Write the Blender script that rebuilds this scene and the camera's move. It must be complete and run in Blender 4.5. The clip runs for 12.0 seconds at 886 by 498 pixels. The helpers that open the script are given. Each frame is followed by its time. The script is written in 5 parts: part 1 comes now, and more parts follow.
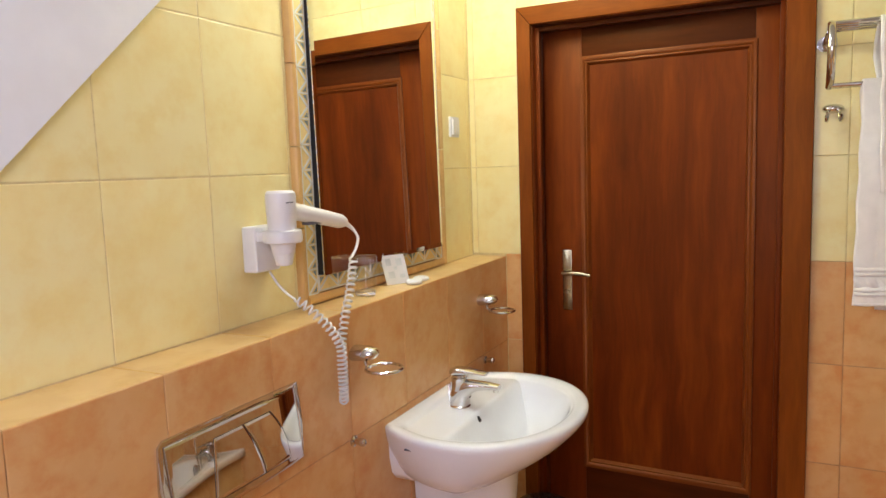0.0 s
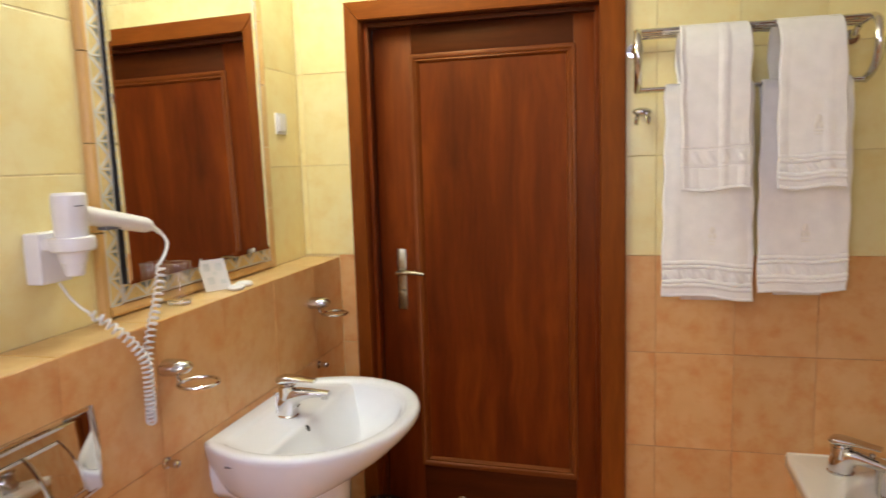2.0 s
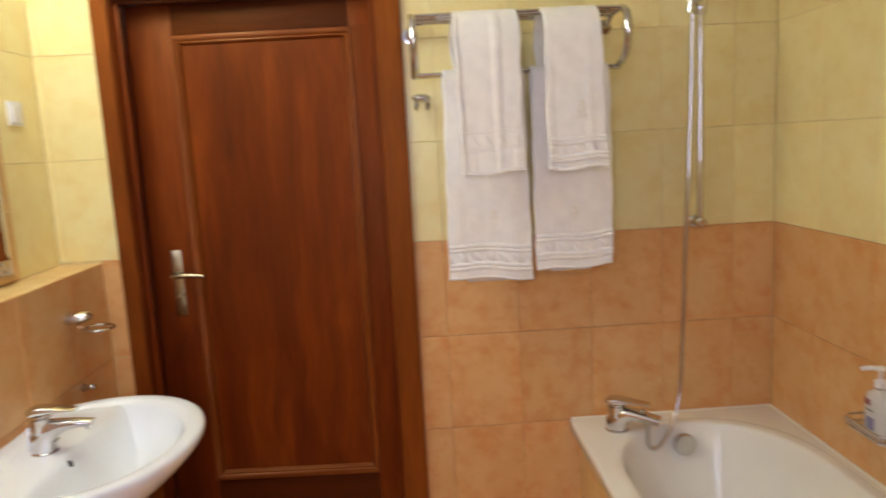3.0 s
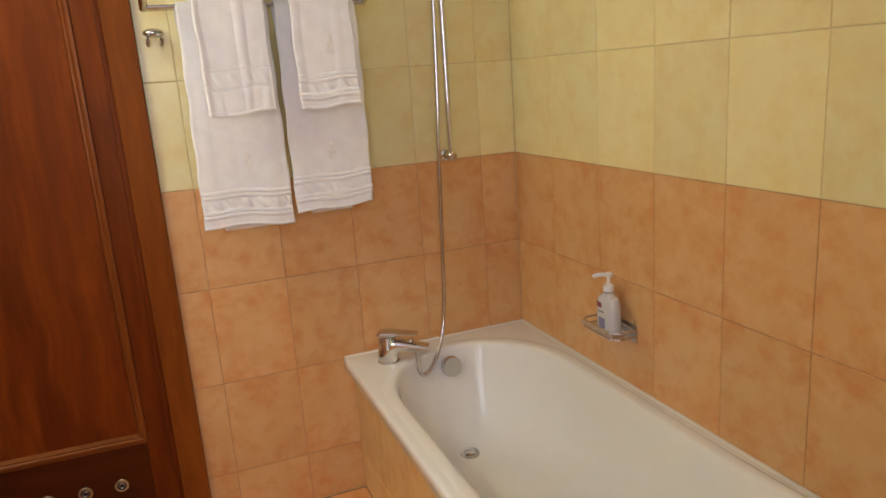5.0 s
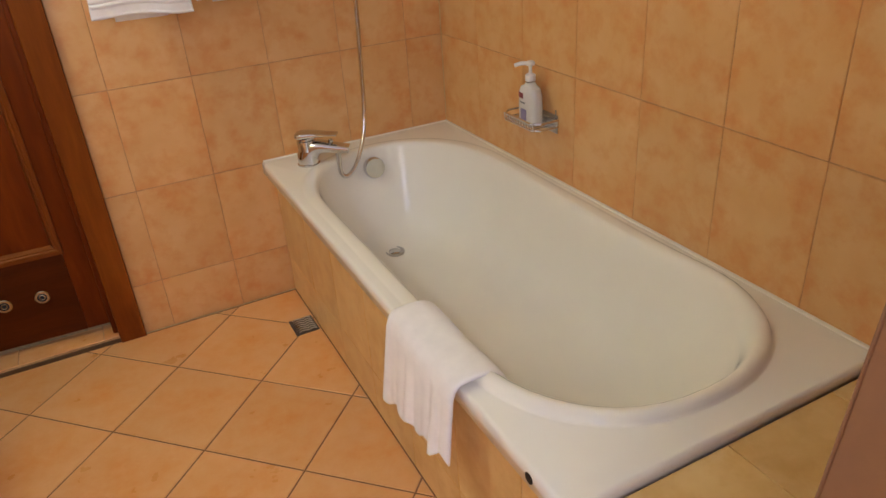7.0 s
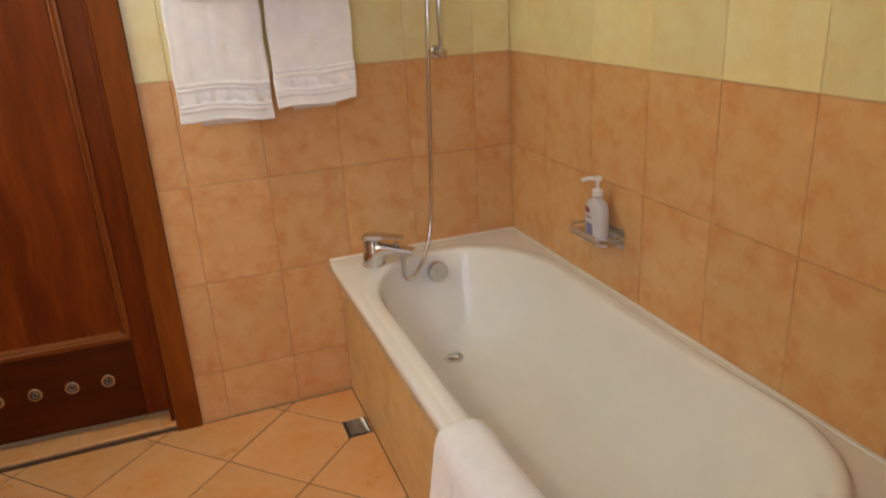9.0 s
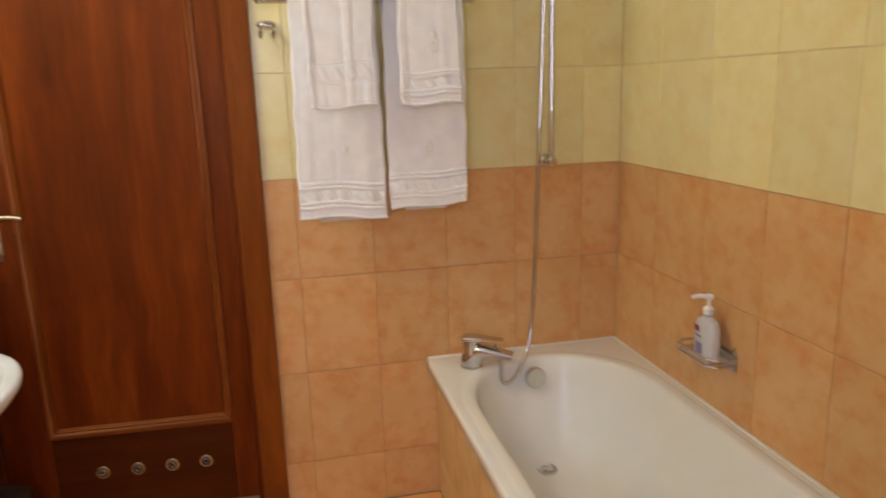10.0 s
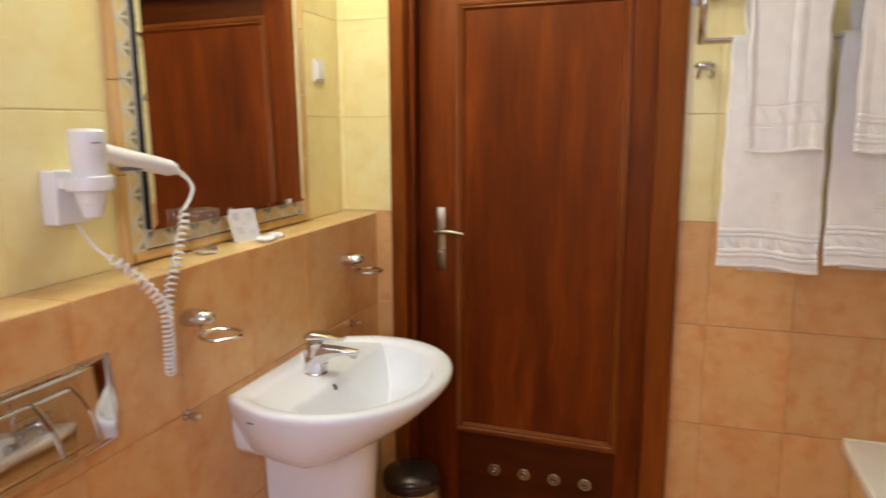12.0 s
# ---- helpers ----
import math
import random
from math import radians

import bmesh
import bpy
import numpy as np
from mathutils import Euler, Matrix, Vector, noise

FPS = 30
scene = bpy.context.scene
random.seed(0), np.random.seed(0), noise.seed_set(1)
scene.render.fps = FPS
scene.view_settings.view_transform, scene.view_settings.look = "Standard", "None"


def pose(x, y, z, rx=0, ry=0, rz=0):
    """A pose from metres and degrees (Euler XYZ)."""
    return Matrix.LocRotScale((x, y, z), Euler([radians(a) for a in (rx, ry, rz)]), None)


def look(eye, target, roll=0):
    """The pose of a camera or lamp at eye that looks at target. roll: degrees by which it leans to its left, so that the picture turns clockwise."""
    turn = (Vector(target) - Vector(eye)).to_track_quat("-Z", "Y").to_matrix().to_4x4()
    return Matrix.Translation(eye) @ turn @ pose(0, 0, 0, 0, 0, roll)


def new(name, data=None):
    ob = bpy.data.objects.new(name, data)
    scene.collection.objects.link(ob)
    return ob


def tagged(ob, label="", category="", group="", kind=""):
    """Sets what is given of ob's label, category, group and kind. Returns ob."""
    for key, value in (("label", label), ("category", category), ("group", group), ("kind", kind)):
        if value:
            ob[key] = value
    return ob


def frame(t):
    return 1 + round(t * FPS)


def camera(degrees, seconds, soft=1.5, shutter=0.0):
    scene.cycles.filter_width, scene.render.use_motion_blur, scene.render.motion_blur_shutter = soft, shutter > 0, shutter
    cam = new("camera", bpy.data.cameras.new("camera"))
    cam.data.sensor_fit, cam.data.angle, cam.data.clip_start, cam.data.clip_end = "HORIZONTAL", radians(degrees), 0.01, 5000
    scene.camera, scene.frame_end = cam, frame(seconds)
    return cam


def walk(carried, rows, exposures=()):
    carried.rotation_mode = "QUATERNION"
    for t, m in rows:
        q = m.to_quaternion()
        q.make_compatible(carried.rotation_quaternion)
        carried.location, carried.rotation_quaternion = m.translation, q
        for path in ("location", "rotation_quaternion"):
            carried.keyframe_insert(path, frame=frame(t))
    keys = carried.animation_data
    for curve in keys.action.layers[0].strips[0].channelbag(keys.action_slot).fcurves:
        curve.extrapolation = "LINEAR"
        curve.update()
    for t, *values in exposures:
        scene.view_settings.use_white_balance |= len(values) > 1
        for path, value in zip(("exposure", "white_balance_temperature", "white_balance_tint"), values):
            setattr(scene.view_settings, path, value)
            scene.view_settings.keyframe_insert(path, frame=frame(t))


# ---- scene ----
cam = camera(64.0, 12.0, soft=1.5, shutter=0.5)
PATH = [
    (0, (1.096, -2.494, 1.486), (0.215, -0.713, 1.260), -1.95),
    (0.5, (1.104, -2.493, 1.492), (0.239, -0.703, 1.272), -1.66),
    (1, (1.115, -2.485, 1.493), (0.325, -0.661, 1.276), -1.60),
    (1.5, (1.130, -2.461, 1.494), (0.481, -0.583, 1.267), -1.65),
    (2, (1.146, -2.422, 1.490), (0.652, -0.500, 1.242), -1.75),
    (2.5, (1.156, -2.382, 1.486), (0.902, -0.415, 1.228), -2.35),
    (3, (1.158, -2.341, 1.484), (1.234, -0.365, 1.184), -3.07),
    (3.5, (1.155, -2.303, 1.482), (1.542, -0.381, 1.089), -3.77),
    (3.7, (1.155, -2.298, 1.479), (1.646, -0.405, 1.057), -4.25),
    (5.3, (1.167, -2.336, 1.437), (1.884, -0.536, 0.943), -3.73),
    (5.5, (1.154, -2.338, 1.425), (1.883, -0.552, 0.897), -3.53),
    (6, (1.168, -2.345, 1.384), (1.900, -0.646, 0.624), -4.14),
    (6.5, (1.196, -2.337, 1.358), (1.957, -0.726, 0.449), -4.19),
    (6.7, (1.197, -2.335, 1.351), (1.963, -0.748, 0.404), -3.99),
    (8.3, (1.250, -2.327, 1.357), (1.963, -0.664, 0.505), -3.94),
    (8.5, (1.251, -2.323, 1.362), (1.951, -0.637, 0.545), -3.66),
    (9, (1.243, -2.311, 1.386), (1.886, -0.551, 0.687), -3.18),
    (9.5, (1.232, -2.302, 1.409), (1.812, -0.470, 0.856), -2.33),
    (10, (1.215, -2.300, 1.429), (1.641, -0.398, 0.984), -1.67),
    (10.5, (1.191, -2.309, 1.442), (1.395, -0.355, 1.067), -1.17),
    (11, (1.168, -2.302, 1.447), (1.094, -0.337, 1.086), -1.06),
    (11.5, (1.149, -2.303, 1.442), (0.815, -0.363, 1.091), -0.33),
    (12, (1.134, -2.315, 1.451), (0.522, -0.442, 1.110), -0.23),
]
walk(cam, [(t, look(e, g, r)) for t, e, g, r in PATH])

# ---------------------------------------------------------------- light
world = bpy.data.worlds.new("world")
scene.world = world
world.use_nodes = True
_wn = world.node_tree
_sky = _wn.nodes.new("ShaderNodeTexSky")
_sky.sky_type = "NISHITA"
_sky.sun_disc = False
_sky.sun_elevation = radians(40)
_sky.sun_rotation = radians(150)
_wn.links.new(_sky.outputs[0], _wn.nodes["Background"].inputs[0])
_wn.nodes["Background"].inputs[1].default_value = 0.1


def spot_bulb(x, y, z, power, radius, colour):
    d = bpy.data.lights.new("bulb", "POINT")
    d.energy, d.shadow_soft_size, d.color = power, radius, colour
    ob = new("bulb", d)
    ob.location = (x, y, z)


WARM = (0.945, 1.0, 0.875)
# two bulbs over the mirror, just above the view
spot_bulb(0.30, -0.62, 2.34, 10.2, 0.055, WARM)
spot_bulb(0.30, -0.92, 2.34, 10.2, 0.055, WARM)

_d = bpy.data.lights.new("window_daylight", "AREA")
_d.shape, _d.size, _d.size_y, _d.energy, _d.color = "RECTANGLE", 0.66, 1.0, 15.8, (0.765, 0.78, 1.06)
_o = new("window_daylight", _d)
_o.matrix_world = look((0.90, -3.12, 1.72), (0.80, 0.0, 1.25))
_d = bpy.data.lights.new("hall_daylight", "AREA")
_d.shape, _d.size, _d.size_y, _d.energy, _d.color = "RECTANGLE", 0.6, 0.6, 9, (0.72, 0.86, 1.0)
_o = new("hall_daylight", _d)
_o.matrix_world = look((0.4, 1.1, 2.40), (0.4, 1.1, 0.0))


# ---------------------------------------------------------------- materials
class Nodes:
    """A short way to write a node material."""

    def __init__(self, name):
        self.m = bpy.data.materials.new(name)
        self.m.use_nodes = True
        self.t = self.m.node_tree
        self.b = self.t.nodes["Principled BSDF"]

    def add(self, kind, props=None, **inputs):
        n = self.t.nodes.new("ShaderNode" + kind)
        for k, v in (props or {}).items():
            setattr(n, k, v)
        for k, v in inputs.items():
            self.put(n, k.replace("_", " "), v)
        return n

    def put(self, n, key, v):
        s = n.inputs[int(key)] if key.isdigit() else n.inputs[key]
        if isinstance(v, bpy.types.NodeSocket):
            self.t.links.new(v, s)
        elif isinstance(v, tuple) and len(v) == 3 and s.type == "RGBA":
            s.default_value = (*v, 1)
        else:
            s.default_value = v

    def base(self, **inputs):
        for k, v in inputs.items():
            self.put(self.b, k.replace("_", " "), v)

    def where(self, scale=(1, 1, 1), own=True):
        """Object coordinates, shifted for each object by its own random number."""
        co = self.add("TexCoord").outputs["Object"]
        if own:
            r = self.add("ObjectInfo").outputs["Random"]
            shift = self.add("VectorMath", {"operation": "SCALE"}, **{"0": (37.0, 91.0, 53.0)})
            self.put(shift, "Scale", r)
            co = self.add("VectorMath", {"operation": "ADD"}, **{"0": co, "1": shift.outputs[0]}).outputs[0]
        return self.add("Mapping", Vector=co, Scale=scale).outputs[0]

    def noise(self, vec, scale, detail=4.0, rough=0.55):
        return self.add("TexNoise", Vector=vec, Scale=scale, Detail=detail, Roughness=rough).outputs[0]

    def ramp(self, fac, *stops):
        n = self.add("ValToRGB", Fac=fac)
        e = n.color_ramp.elements
        while len(e) < len(stops):
            e.new(0.5)
        for el, (p, c) in zip(e, stops):
            el.position = p
            el.color = (*c, 1) if isinstance(c, tuple) else (c, c, c, 1)
        return n.outputs[0]

    def mix(self, fac, a, b, how="MIX"):
        n = self.add("Mix", {"data_type": "RGBA", "blend_type": how})
        self.put(n, "0", fac)
        for s, v in ((n.inputs[6], a), (n.inputs[7], b)):
            if isinstance(v, tuple):
                s.default_value = (*v, 1)
            else:
                self.t.links.new(v, s)
        return n.outputs[2]

    def bump(self, height, strength, dist=0.001):
        self.put(self.b, "Normal", self.add("Bump", Height=height, Strength=strength, Distance=dist).outputs[0])


def tile_material(name, light, dark, blotch, gloss, half, edge=0.10, spots=13.0):
    """Glazed tile: soft clouds of two tones, deeper blotches that gather towards the rim. half: half the tile's sides."""
    n = Nodes(name)
    v = n.where()
    sep = n.add("SeparateXYZ", Vector=n.add("TexCoord").outputs["Object"])
    ax = n.add("Math", {"operation": "ABSOLUTE"}, **{"0": sep.outputs[0]}).outputs[0]
    ay = n.add("Math", {"operation": "ABSOLUTE"}, **{"0": sep.outputs[1]}).outputs[0]
    ax = n.add("Math", {"operation": "DIVIDE"}, **{"0": ax, "1": half[0]}).outputs[0]
    ay = n.add("Math", {"operation": "DIVIDE"}, **{"0": ay, "1": half[1]}).outputs[0]
    rim = n.add("Math", {"operation": "MAXIMUM"}, **{"0": ax, "1": ay}).outputs[0]
    cloud = n.noise(v, 8.0, 2.0)
    fine = n.noise(v, 45.0, 3.0)
    c = n.mix(n.ramp(cloud, (0.34, 0.0), (0.68, 1.0)), light, dark)
    lift = n.add("Math", {"operation": "MULTIPLY_ADD"}, **{"0": rim, "1": edge, "2": n.noise(v, spots, 4.0, 0.62)}).outputs[0]
    c = n.mix(n.ramp(lift, (0.43 + edge * 0.7, 0.0), (0.69 + edge * 0.7, 0.9)), c, blotch)
    c = n.mix(0.05, c, n.ramp(fine, (0.3, 0.3), (0.7, 0.75)), "OVERLAY")
    r = n.add("ObjectInfo").outputs["Random"]
    hsv = n.add("HueSaturation", Color=c)
    n.put(hsv, "Value", n.add("MapRange", Value=r, **{"3": 0.95, "4": 1.04}).outputs[0])
    n.base(Base_Color=hsv.outputs[0], Specular_IOR_Level=0.42)
    n.put(n.b, "Roughness", n.add("MapRange", Value=cloud, **{"3": gloss - 0.03, "4": gloss + 0.05}).outputs[0])
    n.bump(cloud, 0.05, 0.0012)
    return n.m


def floor_tile_material():
    """Glazed floor tile: a cloudy orange middle that fades to a paler rim."""
    n = Nodes("floor_tile")
    v = n.where()
    sep = n.add("SeparateXYZ", Vector=n.add("TexCoord").outputs["Object"])
    ax = n.add("Math", {"operation": "ABSOLUTE"}, **{"0": sep.outputs[0]}).outputs[0]
    ay = n.add("Math", {"operation": "ABSOLUTE"}, **{"0": sep.outputs[1]}).outputs[0]
    rim = n.add("Math", {"operation": "ADD"}, **{"0": ax, "1": ay}).outputs[0]
    cloud = n.noise(v, 9.0, 4.0, 0.6)
    far = n.add("Math", {"operation": "MULTIPLY_ADD"}, **{"0": rim, "1": 1.9, "2": cloud}).outputs[0]
    c = n.mix(n.ramp(far, (0.42, 0.0), (1.02, 1.0)), (0.765, 0.318, 0.078), (0.79, 0.425, 0.172))
    c = n.mix(n.ramp(n.noise(v, 22.0, 4.0, 0.6), (0.36, 0.0), (0.74, 0.6)), c, (0.82, 0.475, 0.215))
    c = n.mix(0.05, c, n.ramp(n.noise(v, 120.0, 3.0), (0.3, 0.3), (0.7, 0.7)), "OVERLAY")
    hsv = n.add("HueSaturation", Color=c)
    n.put(hsv, "Value", n.add("MapRange", Value=n.add("ObjectInfo").outputs["Random"], **{"3": 0.95, "4": 1.04}).outputs[0])
    n.base(Base_Color=hsv.outputs[0], Specular_IOR_Level=0.42)
    n.put(n.b, "Roughness", n.add("MapRange", Value=cloud, **{"3": 0.24, "4": 0.34}).outputs[0])
    return n.m


def wood_material(name, light, mid, dark, gloss, axis, shine=0.30):
    """Stained veneer: broad soft flames, faint fine grain."""
    n = Nodes(name)
    k = {"z": (1, 1, 0.085), "x": (0.085, 1, 1)}[axis]
    v = n.where(k)
    warp = n.add("VectorMath", {"operation": "SCALE"}, **{"0": n.add("TexNoise", Vector=n.where((1, 1, 1)), Scale=3.0, Detail=1.0).outputs["Color"]})
    n.put(warp, "Scale", 0.07)
    v2 = n.add("VectorMath", {"operation": "ADD"}, **{"0": v, "1": warp.outputs[0]}).outputs[0]
    broad = n.noise(v2, 13.0, 3.0, 0.55)
    band = n.noise(v2, 46.0, 3.0, 0.55)
    grain = n.noise(v, 150.0, 4.0, 0.6)
    c = n.ramp(broad, (0.22, dark), (0.50, mid), (0.78, light))
    c = n.mix(0.24, c, n.ramp(band, (0.3, 0.28), (0.7, 0.72)), "OVERLAY")
    c = n.mix(0.18, c, n.ramp(grain, (0.3, 0.25), (0.7, 0.75)), "OVERLAY")
    n.base(Base_Color=c, Specular_IOR_Level=shine, Specular_Tint=(1.0, 0.56, 0.26))
    n.put(n.b, "Roughness", n.add("MapRange", Value=grain, **{"3": gloss - 0.03, "4": gloss + 0.06}).outputs[0])
    n.bump(grain, 0.06, 0.0005)
    return n.m


def plain_material(name, colour, rough, metal=0.0, vary=0.06, scale=25.0, bump=0.05, **more):
    n = Nodes(name)
    v = n.where()
    k = n.noise(v, scale, 5.0)
    lo, hi = tuple(x * (1 - vary) for x in colour), tuple(min(1.0, x * (1 + vary)) for x in colour)
    n.base(Base_Color=n.ramp(k, (0.3, lo), (0.7, hi)), Metallic=metal, **more)
    n.put(n.b, "Roughness", n.add("MapRange", Value=n.noise(v, scale * 3, 3.0), **{"3": max(0.02, rough * 0.85), "4": rough * 1.2}).outputs[0])
    if bump:
        n.bump(k, bump, 0.001)
    return n.m


def cloth_material(name, colour):
    n = Nodes(name)
    v = n.where()
    loops = n.add("TexVoronoi", Vector=v, Scale=520.0).outputs[0]
    soft = n.noise(v, 30.0, 4.0)
    c = n.mix(n.ramp(soft, (0.3, 0.0), (0.7, 1.0)), tuple(x * 0.93 for x in colour), colour)
    n.base(Base_Color=c, Roughness=0.95, Sheen_Weight=0.55, Sheen_Roughness=0.7, Specular_IOR_Level=0.1)
    n.bump(n.mix(0.25, loops, soft), 0.22, 0.0012)
    return n.m


def glass_material(name, colour, rough=0.02):
    n = Nodes(name)
    n.base(Base_Color=colour, Roughness=rough, Transmission_Weight=1.0, IOR=1.45)
    return n.m


WALL_TILE = (0.126, 0.164)
YELLOW = tile_material("yellow_tile", (0.890, 0.785, 0.410), (0.870, 0.738, 0.350), (0.840, 0.672, 0.285), 0.30, WALL_TILE, edge=0.04)
ORANGE = tile_material("orange_tile", (0.760, 0.458, 0.200), (0.722, 0.400, 0.155), (0.685, 0.300, 0.094), 0.32, WALL_TILE, spots=15.0)
FLOOR_T = floor_tile_material()
TRIM_T = tile_material("trim_tile", (0.80, 0.56, 0.26), (0.75, 0.49, 0.20), (0.67, 0.40, 0.14), 0.30, WALL_TILE)
BROWN_T = tile_material("brown_tile", (0.46, 0.285, 0.195), (0.43, 0.255, 0.170), (0.39, 0.205, 0.125), 0.32, WALL_TILE)
GROUT_Y = plain_material("yellow_grout", (0.72, 0.58, 0.30), 0.9, vary=0.12, scale=60)
GROUT_F = plain_material("floor_grout", (0.27, 0.13, 0.055), 0.9, vary=0.3, scale=40)
GROUT_O = plain_material("orange_grout", (0.52, 0.285, 0.13), 0.9, vary=0.2, scale=60)
PLASTER = plain_material("white_plaster", (0.80, 0.79, 0.80), 0.85, vary=0.03, scale=12, bump=0.12)
WOOD = wood_material("cherry_wood", (0.226, 0.0445, 0.0042), (0.136, 0.0215, 0.0027), (0.070, 0.0092, 0.0016), 0.42, "z", 0.34)
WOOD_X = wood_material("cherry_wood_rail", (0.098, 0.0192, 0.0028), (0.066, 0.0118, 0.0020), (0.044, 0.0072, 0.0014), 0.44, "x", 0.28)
WOOD_M = plain_material("cherry_wood_moulding", (0.175, 0.040, 0.0062), 0.34, vary=0.10, scale=9, bump=0.0, Specular_IOR_Level=0.5, Specular_Tint=(1.0, 0.60, 0.30))
CASING = wood_material("casing_wood", (0.270, 0.073, 0.0092), (0.198, 0.048, 0.0064), (0.136, 0.030, 0.0044), 0.43, "z", 0.28)
CASING_X = wood_material("casing_wood_head", (0.270, 0.073, 0.0092), (0.198, 0.048, 0.0064), (0.136, 0.030, 0.0044), 0.43, "x", 0.28)
DARKWOOD = wood_material("dark_hall_wood", (0.06, 0.030, 0.016), (0.045, 0.022, 0.012), (0.03, 0.015, 0.008), 0.45, "z")
CERAMIC = plain_material("white_ceramic", (0.88, 0.90, 0.935), 0.06, vary=0.01, bump=0.0)
ENAMEL = plain_material("bath_enamel", (0.912, 0.880, 0.790), 0.045, vary=0.012, scale=6, bump=0.0, Specular_IOR_Level=0.26)
CHROME = plain_material("chrome", (0.66, 0.65, 0.65), 0.028, 1.0, vary=0.03, bump=0.0)
STEEL = plain_material("brushed_steel", (0.55, 0.53, 0.50), 0.28, 1.0, vary=0.10, bump=0.03)
BRASS = plain_material("pale_brass", (0.47, 0.40, 0.255), 0.24, 1.0, vary=0.08, bump=0.0)
MIRROR = Nodes("mirror_glass")
MIRROR.base(Base_Color=(0.90, 0.92, 0.90), Metallic=1.0, Roughness=0.004)
MIRROR = MIRROR.m
PLASTIC = plain_material("white_plastic", (0.82, 0.80, 0.79), 0.32, vary=0.02, bump=0.02)
CORD = plain_material("cord_plastic", (0.80, 0.78, 0.76), 0.40, vary=0.02, bump=0.02)
DARK = plain_material("dark_void", (0.012, 0.012, 0.013), 0.6, vary=0.2)
GREY = plain_material("grey_print", (0.16, 0.16, 0.18), 0.6, vary=0.1)
TOWEL = cloth_material("white_terry", (0.98, 0.945, 0.905))
EMBROID = cloth_material("cream_embroidery", (0.95, 0.90, 0.80))
def tumbler_glass():
    """Thin clear glass: it lets light straight through and shines at its rims."""
    n = Nodes("tumbler_glass")
    clear = n.add("BsdfTransparent", Color=(0.985, 0.99, 0.985))
    gloss = n.add("BsdfGlossy", Color=(1, 1, 1), Roughness=0.02)
    mixed = n.add("MixShader")
    n.put(mixed, "0", n.ramp(n.add("LayerWeight", Blend=0.35).outputs["Facing"], (0.0, 0.03), (0.6, 0.07), (1.0, 0.85)))
    n.put(mixed, "1", clear.outputs[0])
    n.put(mixed, "2", gloss.outputs[0])
    n.put(n.t.nodes["Material Output"], "Surface", mixed.outputs[0])
    return n.m


TUMBLER = tumbler_glass()
GLASS = glass_material("clear_glass", (0.97, 0.98, 0.97))
SOAPCLEAR = plain_material("soap_bottle", (0.86, 0.84, 0.82), 0.22, vary=0.03, bump=0.0, Transmission_Weight=0.25)
MOTIF_W = plain_material("motif_white", (0.78, 0.78, 0.72), 0.25, vary=0.05)
MOTIF_B = plain_material("motif_blue_grey", (0.26, 0.31, 0.30), 0.25, vary=0.15)
MOTIF_Y = plain_material("motif_yellow", (0.78, 0.60, 0.25), 0.28, vary=0.08)
PAPER = plain_material("card_paper", (0.80, 0.80, 0.78), 0.7, vary=0.03)
PRINT = plain_material("card_print", (0.68, 0.71, 0.69), 0.7, vary=0.15)
LABEL_R = plain_material("label_dark_red", (0.22, 0.03, 0.05), 0.4, vary=0.1)
LABEL_B = plain_material("label_violet", (0.22, 0.20, 0.36), 0.4, vary=0.15)
HALLWALL = plain_material("hall_paint", (0.42, 0.46, 0.48), 0.85, vary=0.03, scale=10, bump=0.1)
HALLPALE = plain_material("far_room_paint", (0.62, 0.72, 0.62), 0.85, vary=0.03, scale=10, bump=0.1)
CARPET = plain_material("olive_carpet", (0.16, 0.145, 0.09), 0.95, vary=0.25, scale=220, bump=0.6)
REDCARPET = plain_material("red_carpet", (0.14, 0.03, 0.04), 0.95, vary=0.5, scale=60, bump=0.6)
STRIP = plain_material("brown_strip", (0.10, 0.050, 0.020), 0.5, vary=0.2, scale=40)
DRAIN = plain_material("drain_dark_steel", (0.07, 0.065, 0.058), 0.55, 0.3, vary=0.2, bump=0.0)
BINDARK = plain_material("bin_dark_metal", (0.10, 0.078, 0.066), 0.25, 0.8, vary=0.1, bump=0.0)


# ---------------------------------------------------------------- mesh tools
def thing(name, at, label, category, group="", kind=""):
    ob = new(name)
    ob.location = at
    return tagged(ob, label, category, group, kind)


def mesh_of(name, bm, material, crease=0.55):
    bmesh.ops.recalc_face_normals(bm, faces=bm.faces)
    for f in bm.faces:
        f.smooth = True
    for e in bm.edges:
        if len(e.link_faces) == 2 and e.calc_face_angle(0) > crease:
            e.smooth = False
    me = bpy.data.meshes.new(name)
    bm.to_mesh(me)
    bm.free()
    me.materials.append(material)
    return me


def part(name, bm, material, parent=None, label="", crease=0.55):
    """Links a bmesh, given in world metres, as one mesh under a thing or a part."""
    ob = new(name, mesh_of(name, bm, material, crease))
    if parent:
        ob.parent = parent
        if parent.type == "EMPTY":
            ob.matrix_parent_inverse = Matrix.Translation(-parent.location)
    if label:
        ob["label"] = label
    return ob


def structure(name, bm, material, label, category):
    return tagged(part(name, bm, material), label, category, kind="structure")


def box(bm, a, b, bevel=0.0, seg=2):
    made = bmesh.ops.create_cube(bm, size=1)["verts"]
    for v in made:
        v.co = Vector([a[i] + (v.co[i] + 0.5) * (b[i] - a[i]) for i in range(3)])
    if bevel:
        edges = {e for v in made for e in v.link_edges}
        bmesh.ops.bevel(bm, geom=list(edges), offset=bevel, segments=seg, affect="EDGES", profile=0.6)
    return bm


